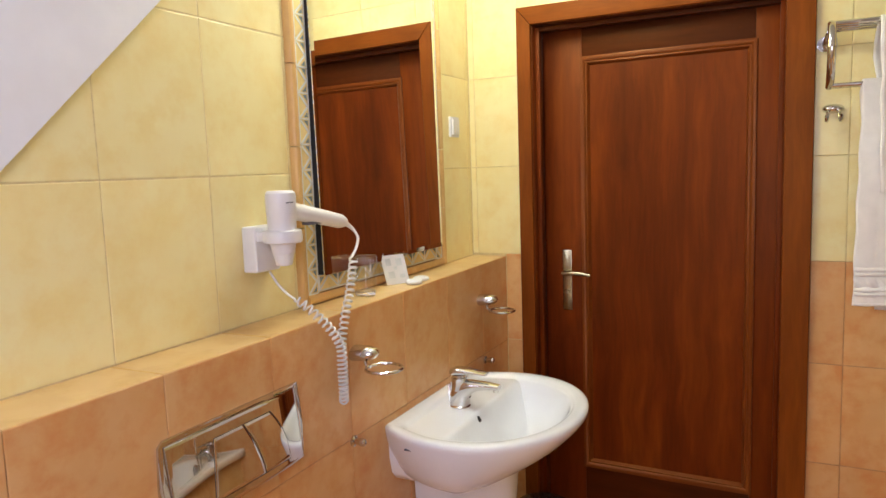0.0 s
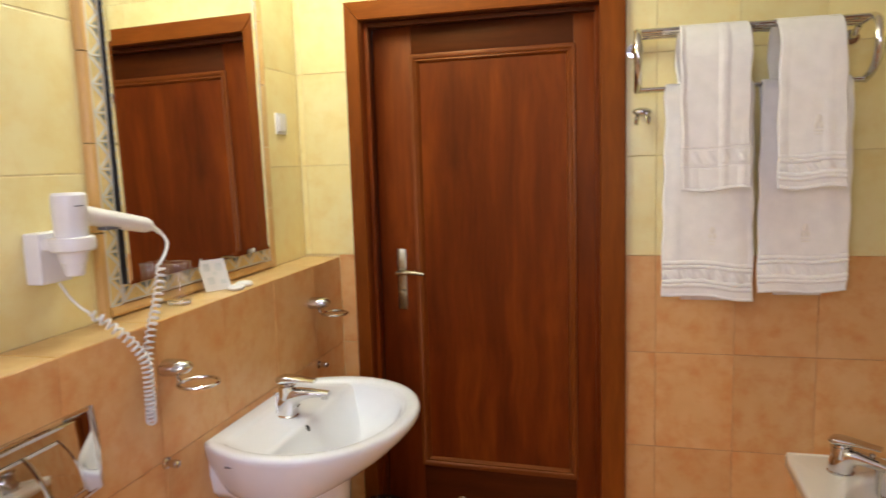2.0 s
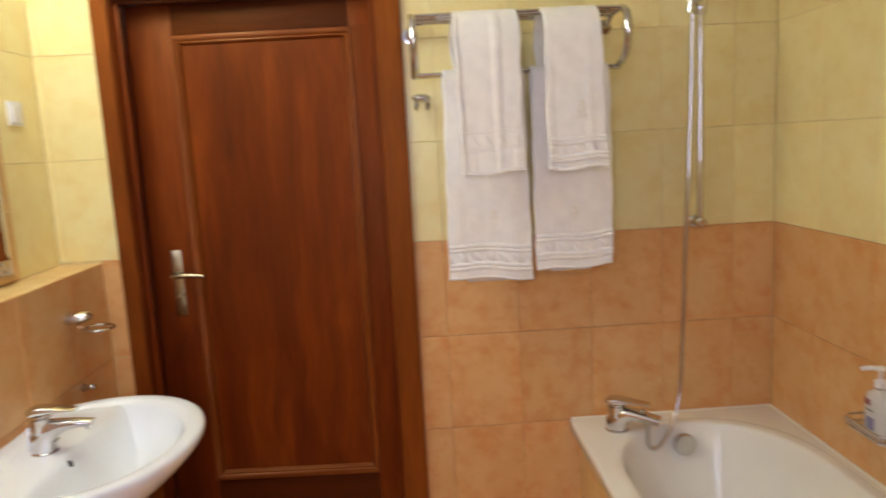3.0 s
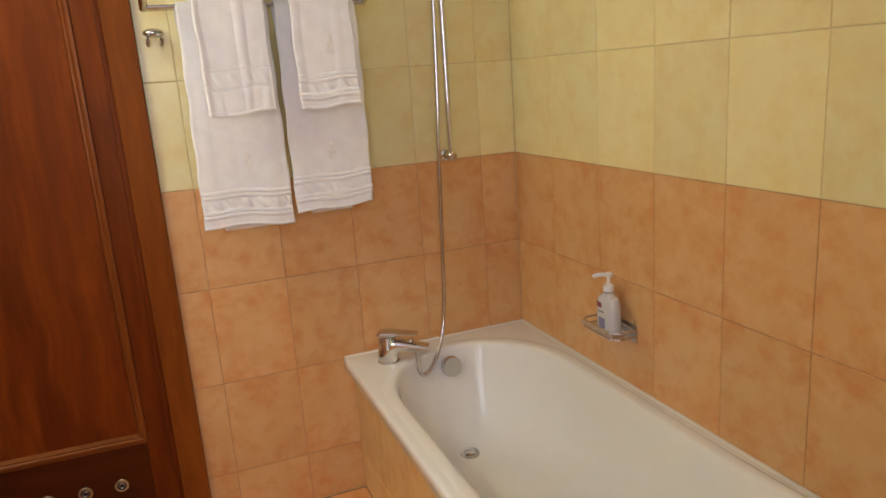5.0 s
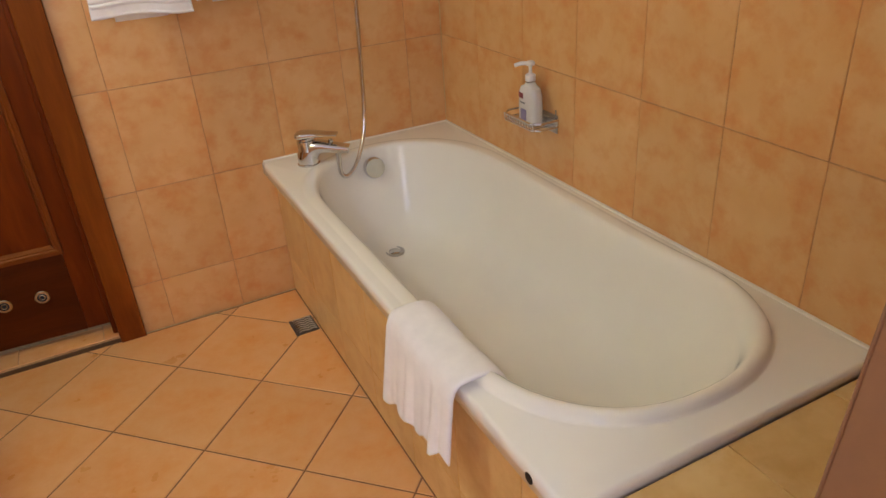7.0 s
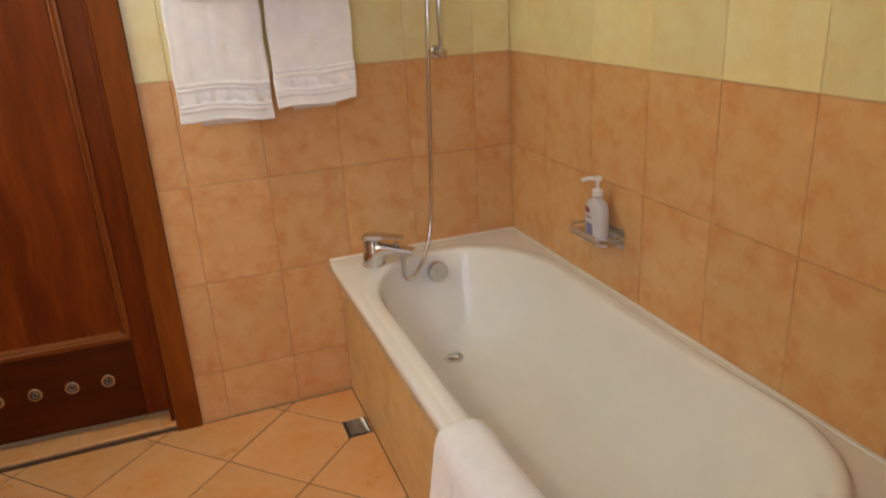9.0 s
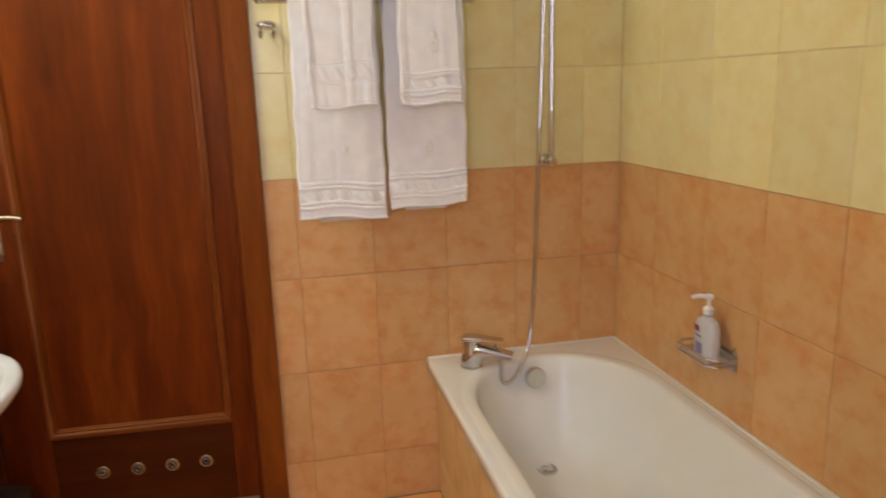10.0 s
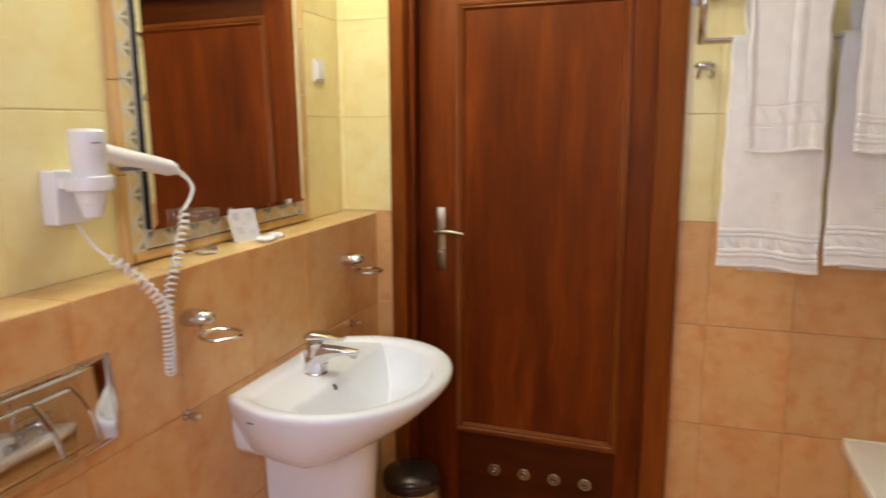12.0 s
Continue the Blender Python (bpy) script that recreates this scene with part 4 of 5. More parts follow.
towel(1.300, 1.497, -0.236, -0.040, 1.860, 1.380, 1.52, 0.011, 3, 0.0100, 0.65, [(0.070, 0.003, -0.0030), (0.124, 0.003, -0.0030)], (0.076, 0.118, 0.0026), "small white hand towel folded over the rack", None, 0.014, 0.006)
towel(1.566, 1.735, -0.236, -0.040, 1.860, 1.381, 1.52, 0.011, 4, 0.0040, 0.5, SMALL, (0.046, 0.076, 0.0050), "small white hand towel with a braided border", (1.667, 1.561), 0.014, 0.004)


def towel_rack():
    k = thing("towel_rack", (1.49, -0.12, 1.69), "chrome wall rack with towel bars", "towel rack")
    for x in (1.186, 1.812):
        bm = bmesh.new()
        path = smooth_path([(x, -0.035, 1.850), (x, -0.10, 1.852), (x, -0.175, 1.850), (x, -0.220, 1.828), (x, -0.236, 1.785), (x, -0.222, 1.735), (x, -0.180, 1.700), (x, -0.120, 1.684)], 6)
        tube(bm, path, 0.0110, 14)
        part("side_loop", bm, CHROME, k)
        bm = bmesh.new()
        tube(bm, [(x - 0.010, -0.001, 1.818), (x - 0.010, -0.014, 1.818)], 0.022, 22)
        tube(bm, smooth_path([(x - 0.010, -0.010, 1.818), (x - 0.006, -0.03, 1.824), (x, -0.045, 1.844)], 5), 0.010, 12)
        part("wall_mount", bm, CHROME, k)
        bm = bmesh.new()
        tube(bm, [(x, -0.233, 1.800), (x, -0.237, 1.778)], 0.0128, 14)
        part("collar", bm, CHROME, k)
    for y in (-0.050, -0.092, -0.134, -0.176):
        bm = bmesh.new()
        tube(bm, [(1.186, y, 1.851), (1.812, y, 1.851)], 0.0066, 10)
        part("shelf_bar", bm, CHROME, k)
    for y in (-0.096, -0.118, -0.140):
        bm = bmesh.new()
        tube(bm, [(1.186, y, 1.684), (1.812, y, 1.684)], 0.0060, 12)
        part("towel_bar", bm, CHROME, k)
    # double hook below the rack
    h = thing("robe_hook", (1.203, -0.02, 1.61), "small chrome double robe hook on the tiles", "hook")
    rings = []
    for k in range(7):
        c = math.cos(k / 6 * 1.45)
        rings.append([(1.203 + 0.030 * c * math.cos(q), -0.001 - 0.022 * math.sin(k / 6 * 1.45), 1.626 + 0.0145 * c * math.sin(q)) for q in (2 * math.pi * j / 24 for j in range(24))])
    part("rosette", bridge(bmesh.new(), rings), CHROME, h)
    for s in (-1, 1):
        x = 1.203 + s * 0.015
        bm = bmesh.new()
        tube(bm, smooth_path([(x, -0.012, 1.622), (x, -0.026, 1.612), (x + s * 0.002, -0.034, 1.596), (x + s * 0.003, -0.044, 1.588), (x + s * 0.004, -0.054, 1.594), (x + s * 0.004, -0.057, 1.606)], 5), 0.0052, 10)
        part("prong", bm, CHROME, h)


towel_rack()


def bath_towel():
    t = thing("bath_mat_towel", (1.64, -1.20, 0.512), "white terry bath mat draped over the bath's edge", "towel")
    path = [(1.755, 0.492), (1.735, 0.515), (1.710, 0.524), (1.680, 0.524), (1.655, 0.521), (1.643, 0.510), (1.637, 0.490)] + [(1.636 - 0.012 * k / 20, 0.48 - 0.180 * k / 20) for k in range(21)]
    pts = smooth_path([(x, 0, z) for x, z in path], 2)
    rows = []
    n, m = len(pts), 48
    for i, p in enumerate(pts):
        s = max(0.0, (0.505 - p.z) / 0.27) if p.x < 1.66 else 0.0
        row = []
        for j in range(m):
            u = j / (m - 1)
            y = -1.126 - 0.298 * u
            y += s * (0.045 * (0.5 - u) - 0.010 + 0.03 * (u ** 2))
            fold = s * (0.011 * math.sin(u * 17 + 0.6) + 0.007 * math.sin(u * 31 + 2))
            x = p.x - abs(fold) * 0.9 - fold * 0.3 - 0.004 * s
            z = p.z + s * (-0.008 + 0.075 * u - 0.012 * math.sin(u * 26))
            row.append((x, y, z + 0.0025 * math.sin(u * 9) * (s == 0)))
        rows.append(row)
    part("cloth", sheet(rows, 0.009), TOWEL, t, crease=2.5)


bath_towel()


# ---------------------------------------------------------------- the washbasin
def washbasin():
    yc, z0 = -0.672, 0.811
    s = thing("washbasin", (0.30, yc, 0.62), "white ceramic washbasin on a half pedestal", "washbasin")

    def outline(ins, z, back=0.0, side=None, front=None, n=72):
        """A full oval front that draws in towards the wall."""
        side = ins if side is None else side
        front = ins if front is None else front
        xb = LEDGE_X + 0.002 + back
        xm = max(0.320, xb + 0.004)
        a, b = 0.602 - front - xm, 0.330 - side
        width = lambda x: b - 0.075 * (max(0.0, 0.320 - x) / 0.19) ** 2
        out = []
        half = n // 2
        for k in range(half + 1):
            q = -math.pi / 2 + math.pi * k / half
            out.append((xm + a * abs(math.cos(q)) ** 0.94, yc + b * math.copysign(abs(math.sin(q)) ** 0.98, math.sin(q)), z))
        for k in range(1, 7):
            x = xm + (xb - xm) * k / 6
            out.append((x, yc + width(x), z))
        for k in range(1, 16):
            out.append((xb, yc + width(xb) * (1 - 2 * k / 16), z))
        for k in range(6):
            x = xb + (xm - xb) * k / 6
            out.append((x, yc - width(x), z))
        return out

    rings = [
        outline(0.16, z0 - 0.168, 0.0, 0.112, 0.25), outline(0.12, z0 - 0.164, 0.0, 0.085, 0.21), outline(0.08, z0 - 0.146, 0.0, 0.058, 0.158),
        outline(0.05, z0 - 0.114, 0.0, 0.038, 0.100), outline(0.025, z0 - 0.078, 0.0, 0.021, 0.052), outline(0.008, z0 - 0.045, 0.0, 0.008, 0.019),
        outline(0.002, z0 - 0.022), outline(0.0, z0 - 0.012), outline(0.002, z0 - 0.005), outline(0.008, z0 - 0.001, 0.003), outline(0.018, z0, 0.008),
        outline(0.034, z0 - 0.001, 0.040), outline(0.040, z0 - 0.004, 0.047), outline(0.044, z0 - 0.009, 0.054), outline(0.047, z0 - 0.011, 0.060), outline(0.050, z0 - 0.012, 0.170),
        outline(0.052, z0 - 0.015, 0.180), outline(0.056, z0 - 0.022, 0.188), outline(0.064, z0 - 0.040, 0.197), outline(0.086, z0 - 0.075, 0.212), outline(0.120, z0 - 0.106, 0.232),
        outline(0.165, z0 - 0.128, 0.252), outline(0.205, z0 - 0.137, 0.266),
    ]
    bm = bmesh.new()
    bridge(bm, rings, True, True)
    body = part("basin", bm, CERAMIC, s, "glossy white ceramic bowl", crease=0.9)
    bm = bmesh.new()
    lathe(bm, [(0.0092, -0.01), (0.0092, 0.0022), (0.008, 0.0028)], (0.3185, -0.733, z0 - 0.028), (1, 0, 0.62), 18)
    part("overflow", bm, DARK, body)
    bm = bmesh.new()
    lathe(bm, [(0.026, 0), (0.026, 0.004), (0.020, 0.006)], (0.41, yc, z0 - 0.137), (0, 0, 1), 24)
    part("drain", bm, CHROME, body)
    bm = bmesh.new()
    box(bm, (0.216, yc - 0.3085, z0 - 0.040), (0.246, yc - 0.290, z0 - 0.0368), 0.0008)
    part("maker_mark", bm, GREY, body, "small dark bar")
    # back shield against the wall, under the rim
    bm = bmesh.new()
    prof = [(-0.226, z0 - 0.008), (-0.238, z0 - 0.014), (-0.240, z0 - 0.030), (-0.238, z0 - 0.10), (-0.228, z0 - 0.145), (-0.206, z0 - 0.170), (0.206, z0 - 0.170), (0.228, z0 - 0.145), (0.238, z0 - 0.10), (0.240, z0 - 0.030), (0.238, z0 - 0.014), (0.226, z0 - 0.008)]
    bridge(bm, [[(LEDGE_X + 0.001, yc + y, z) for y, z in prof], [(LEDGE_X + 0.040, yc + y * 0.998, z) for y, z in prof], [(LEDGE_X + 0.052, yc + y * 0.97, z - 0.003) for y, z in prof]])
    part("back_shield", bm, CERAMIC, s, crease=0.9)
    # half pedestal
    rings = []
    for k in range(10):
        t = k / 9
        z = z0 - 0.150 - (z0 - 0.150 - FLOOR_Z) * t
        w = 0.112 - 0.020 * math.sin(t * 1.6)
        d = 0.275 - 0.035 * math.sin(t * 1.6)
        ring = []
        for j in range(33):
            q = -math.pi / 2 + math.pi * j / 32
            ring.append((LEDGE_X + 0.004 + d * abs(math.cos(q)) ** 0.55, yc + w * math.copysign(abs(math.sin(q)) ** 0.8, math.sin(q)), z))
        rings.append(ring)
    part("pedestal", bridge(bmesh.new(), rings), CERAMIC, s, "white ceramic pedestal", crease=1.0)
    # mixer tap
    m = thing("basin_mixer", (0.245, -0.690, z0), "chrome single-lever mixer tap on the washbasin", "tap")
    x, y, z = 0.243, -0.690, z0 - 0.012
    lever_tap(m, x, y, z, 1.0, 0.0, 1.0, 0.124)
    bm = bmesh.new()
    lathe(bm, [(0.003, 0), (0.003, 0.05), (0.005, 0.052), (0.005, 0.060)], (x - 0.034, y, z + 0.004), (0, 0, 1), 10)
    part("waste_rod", bm, CHROME, m)


washbasin()


def ring_holder(yc, z, rad):
    g = thing("glass_holder", (LEDGE_X, yc, z), "chrome ring holder on the orange tiles", "glass holder", "ring holders by the washbasin")
    x = LEDGE_X
    rings = []
    for k in range(11):
        t = k / 10
        c = math.sqrt(max(0.0, 1 - t ** 3)) * 0.96 + 0.04
        rings.append([(x + 0.001 + 0.068 * t, yc + 0.030 * c * math.cos(q), z + 0.004 * t + 0.0200 * c * math.sin(q)) for q in (2 * math.pi * j / 24 for j in range(24))])
    part("wall_base", bridge(bmesh.new(), rings), CHROME, g)
    bm = bmesh.new()
    tube(bm, smooth_path([(x + 0.020, yc + 0.012, z - 0.008), (x + 0.021, yc + 0.013, z - 0.028), (x + 0.026, yc + 0.013, z - 0.035), (x + 0.036, yc + 0.012, z - 0.036)], 5), 0.0042, 10)
    part("arm", bm, CHROME, g)
    bm = bmesh.new()
    cx = x + 0.120 - rad
    tube(bm, [(cx + rad * math.cos(q), yc + 0.012 + rad * math.sin(q), z - 0.036) for q in (2 * math.pi * j / 40 for j in range(40))], 0.0042, 10, True)
    part("ring", bm, CHROME, g)


ring_holder(-1.050, 1.038, 0.045)
ring_holder(-0.262, 1.028, 0.043)

for yb, zb in ((-1.076, 0.820), (-0.232, 0.806)):
    p = thing("wall_stud", (LEDGE_X, yb, zb), "small chrome screw hook on the tiled wall", "hook", "studs beside the washbasin")
    bm = bmesh.new()
    lathe(bm, [(0.014, 0), (0.014, 0.004), (0.008, 0.007), (0.008, 0.016), (0.0095, 0.019), (0.0105, 0.026), (0.0085, 0.033), (0.004, 0.036)], (LEDGE_X, yb, zb), (1, 0, 0), 16)
    part("stud", bm, CHROME, p)


def flush_plate():
    f = thing("flush_plate", (LEDGE_X, -1.49, 0.95), "polished chrome dual flush plate on the ledge wall", "flush plate")
    ya, yb, za, zb = -1.666, -1.290, 0.862, 1.036
    cy, cz, hy, hz = (ya + yb) / 2, (za + zb) / 2, (yb - ya) / 2, (zb - za) / 2
    X = LEDGE_X

    def dome(y, z):
        u = (y - cy) / hy
        return X + 0.0175 - 0.0095 * (z - cz) / hz - (0.0090 if u > 0 else 0.0040) * abs(u) ** 4 + 0.0008 * (1 - ((z - cz) / hz) ** 2)

    def face(y0, y1, z0, z1, lift, n=24, m=14, deep=0.0120):
        """A domed plate with a turned-down edge; y0, y1: its ends by the height, 0 at the bottom and 1 at the top."""
        rows = []
        for i in range(n + 1):
            row = []
            for j in range(m + 1):
                v = j / m
                y, z = y0(v) + (y1(v) - y0(v)) * i / n, z0 + (z1 - z0) * v
                row.append((dome(y, z) + lift, y, z))
            rows.append(row)
        bm = bmesh.new()
        vs = [[bm.verts.new(p) for p in r] for r in rows]
        for i in range(n):
            for j in range(m):
                bm.faces.new((vs[i][j], vs[i + 1][j], vs[i + 1][j + 1], vs[i][j + 1]))
        rim = [vs[i][0] for i in range(n + 1)] + [vs[n][j] for j in range(1, m + 1)] + [vs[i][m] for i in range(n - 1, -1, -1)] + [vs[0][j] for j in range(m - 1, 0, -1)]
        last = rim
        for drop, out in ((0.0004, 0.0004), (deep, 0.0006)):
            mid_y, mid_z = (y0(0.5) + y1(0.5)) / 2, (z0 + z1) / 2
            nxt = []
            for v in rim:
                d = Vector((0, v.co.y - mid_y, v.co.z - mid_z)).normalized()
                nxt.append(bm.verts.new(v.co + d * out - Vector((drop, 0, 0))))
            for i in range(len(rim)):
                j = (i + 1) % len(rim)
                bm.faces.new((last[i], last[j], nxt[j], nxt[i]))
            last = nxt
        return bm

    part("plate", face(lambda v: ya + 0.012 - 0.004 * v, lambda v: yb - 0.004, za + 0.008, zb - 0.012, 0.0, 40, 20, 0.0060), CHROME, f, "mirror-bright domed chrome plate", crease=1.2)
    bm = bmesh.new()
    rim = [(ya + 0.010, za), (yb, za + 0.004), (yb + 0.012, cz), (yb, zb - 0.002), (ya + 0.008, zb), (ya - 0.004, zb - 0.010), (ya - 0.008, cz), (ya, za + 0.010)]
    inner = [(cy + (y - cy) * 0.955, cz + (z - cz) * 0.88) for y, z in rim]
    bridge(bm, [[(X, y, z) for y, z in rim], [(X + 0.005, y, z) for y, z in rim], [(dome(y, z) - 0.0030, cy + (y - cy) * 0.990, cz + (z - cz) * 0.975) for y, z in rim], [(dome(y, z) - 0.0020, cy + (y - cy) * 0.975, cz + (z - cz) * 0.94) for y, z in rim], [(dome(y, z) - 0.0030, y, z) for y, z in inner]])
    part("surround", bm, CHROME, f, crease=0.9)
    left = lambda v: -1.567 + 0.016 * v
    middle = lambda v: -1.427 - 0.043 * v ** 1.6
    right = lambda v: -1.344 - 0.045 * v ** 2.2
    for e0, e1 in ((left, middle), (middle, right)):
        part("groove", face(lambda v: e0(v) + 0.0004, lambda v: e1(v) - 0.0004, 0.8860, 1.0020, 0.0003, 20, 14, 0.0030), DARK, f, "thin dark gap round a button", crease=1.2)
        part("button", face(lambda v: e0(v) + 0.0019, lambda v: e1(v) - 0.0019, 0.8876, 1.0004, 0.0008, 20, 14, 0.0030), CHROME, f, crease=1.2)


flush_plate()


# ---------------------------------------------------------------- the mirror on the ledge
def mirror():
    m = thing("wall_mirror", (0.0, -0.675, LEDGE_Z), "tall wall mirror in a yellow patterned tile border", "mirror")
    oy0, oy1, oz0, oz1 = -1.088, -0.264, LEDGE_Z + 0.002, 2.150
    tw, bw = 0.026, 0.050
    # outer rounded trim
    for a, b, n in (((oy0, oz0), (oy0, oz1), 5), ((oy1, oz0), (oy1, oz1), 5), ((oy0 + tw, oz0), (oy1 - tw, oz0), 4), ((oy0 + tw, oz1), (oy1 - tw, oz1), 4)):
        up = a[0] == b[0]
        for k in range(n):
            t0, t1 = k / n, (k + 1) / n
            bm = bmesh.new()
            s = 1 if (up and a[0] == oy0) or (not up and a[1] == oz0) else -1
            prof = [(0.0, 0.0), (0.0, 0.010), (0.004, 0.017), (0.010, 0.020), (0.018, 0.019), (tw - 0.001, 0.014), (tw - 0.001, 0.0)]
            rings = []
            for t in (t0 + 0.0015, t1 - 0.0015):
                y, z = a[0] + (b[0] - a[0]) * t, a[1] + (b[1] - a[1]) * t
                rings.append([(x, y + s * o, z) if up else (x, y, z + s * o) for o, x in prof])
            part("trim_tile", bridge(bm, rings), TRIM_T, m)
    iy0, iy1, iz0, iz1 = oy0 + tw, oy1 - tw, oz0 + tw, oz1 - tw

    def border_tile(u0, u1, place):
        """A listello with a row of raised triangles."""
        bm = bmesh.new()
        w = u1 - u0
        quad = lambda x, i: [place(u0 + i, i, x), place(u1 - i, i, x), place(u1 - i, bw - i, x), place(u0 + i, bw - i, x)]
        bridge(bm, [quad(0.0, 0.001), quad(0.0085, 0.001), quad(0.010, 0.0025)])
        t = part("border_tile", bm, MOTIF_Y, m, "yellow listello with raised triangles")
        n = max(1, round(w / 0.068))
        lines = bmesh.new()
        p = w / n

        def bar(q0, q1, half):
            d = Vector((q1[0] - q0[0], q1[1] - q0[1])).normalized()
            nx, ny = -d.y * half, d.x * half
            c = [(q0[0] + nx, q0[1] + ny), (q1[0] + nx, q1[1] + ny), (q1[0] - nx, q1[1] - ny), (q0[0] - nx, q0[1] - ny)]
            bridge(lines, [[place(*e, 0.0095) for e in c], [place(*e, 0.0118) for e in c]])

        for k in range(n):
            a = u0 + k * p
            bar((a + 0.003, 0.009), (a + p / 2, 0.041), 0.0023)
            bar((a + p / 2, 0.041), (a + p - 0.003, 0.009), 0.0023)
            bar((a + 0.001, 0.006), (a + 0.001, 0.044), 0.0016)
            for c in ([(a + 0.005, 0.024), (a + p * 0.27, 0.039), (a + 0.005, 0.039)], [(a + p - 0.003, 0.024), (a + p - 0.003, 0.039), (a + p * 0.73, 0.039)]):
                tri = bridge(bmesh.new(), [[place(*e, 0.0095) for e in c], [place(*e, 0.0108) for e in c]])
                part("motif_triangle", tri, MOTIF_B, t)
        for v in (0.0045, 0.0455):
            c = [(u0 + 0.002, v - 0.0019), (u1 - 0.002, v - 0.0019), (u1 - 0.002, v + 0.0019), (u0 + 0.002, v + 0.0019)]
            bridge(lines, [[place(*e, 0.0095) for e in c], [place(*e, 0.0112) for e in c]])
        part("motif_zigzag", lines, MOTIF_W, t, "white raised zigzag")

    nv = 5
    for k in range(nv):
        a, b = iz0 + (iz1 - iz0) * k / nv, iz0 + (iz1 - iz0) * (k + 1) / nv
        border_tile(a, b, lambda u, v, x: (x, iy0 + v, u))
        border_tile(a, b, lambda u, v, x: (x, iy1 - v, u))
    nh = 4
    for k in range(nh):
        a, b = iy0 + bw + (iy1 - iy0 - 2 * bw) * k / nh, iy0 + bw + (iy1 - iy0 - 2 * bw) * (k + 1) / nh
        border_tile(a, b, lambda u, v, x: (x, u, iz0 + v))
        border_tile(a, b, lambda u, v, x: (x, u, iz1 - v))
    gy0, gy1, gz0, gz1 = iy0 + bw - 0.004, iy1 - bw + 0.004, iz0 + bw - 0.004, iz1 - bw + 0.004
    ym, zm = (gy0 + gy1) / 2, (gz0 + gz1) / 2

    def quad(back, i):
        """The outline i inside the edge; the slab leans a little to the door and upwards."""
        pts = [(gy0 + i, gz0 + i), (gy1 - i, gz0 + i), (gy1 - i, gz1 - i), (gy0 + i, gz1 - i)]
        return [(0.0300 + 0.0045 * (y - ym) - 0.0125 * (z - zm) - back, y, z) for y, z in pts]

    flat = lambda x, i: [(x, gy0 + i, gz0 + i), (x, gy1 - i, gz0 + i), (x, gy1 - i, gz1 - i), (x, gy0 + i, gz1 - i)]
    part("backing", bridge(bmesh.new(), [flat(0.0105, 0.001), quad(0.0045, 0.001)]), DARK, m, "dark backing board", crease=0.3)
    part("glass", bridge(bmesh.new(), [quad(0.0043, 0), quad(0.0012, 0), quad(0.0, 0.014)]), MIRROR, m, "silver mirror glass with a narrow bevel", crease=0.02)
    m.location.x += WEST_X


mirror()

sw = thing("light_switch", (0.004, -0.182, 1.628), "white square light switch on the yellow tiles", "light switch")
part("frame", box(bmesh.new(), (0.0005, -0.206, 1.592), (0.009, -0.134, 1.664), 0.003), PLASTIC, sw)
part("rocker", box(bmesh.new(), (0.008, -0.196, 1.602), (0.015, -0.144, 1.654), 0.002), PLASTIC, sw)
sw.location += Vector((WEST_X, 0.020, 0.004))


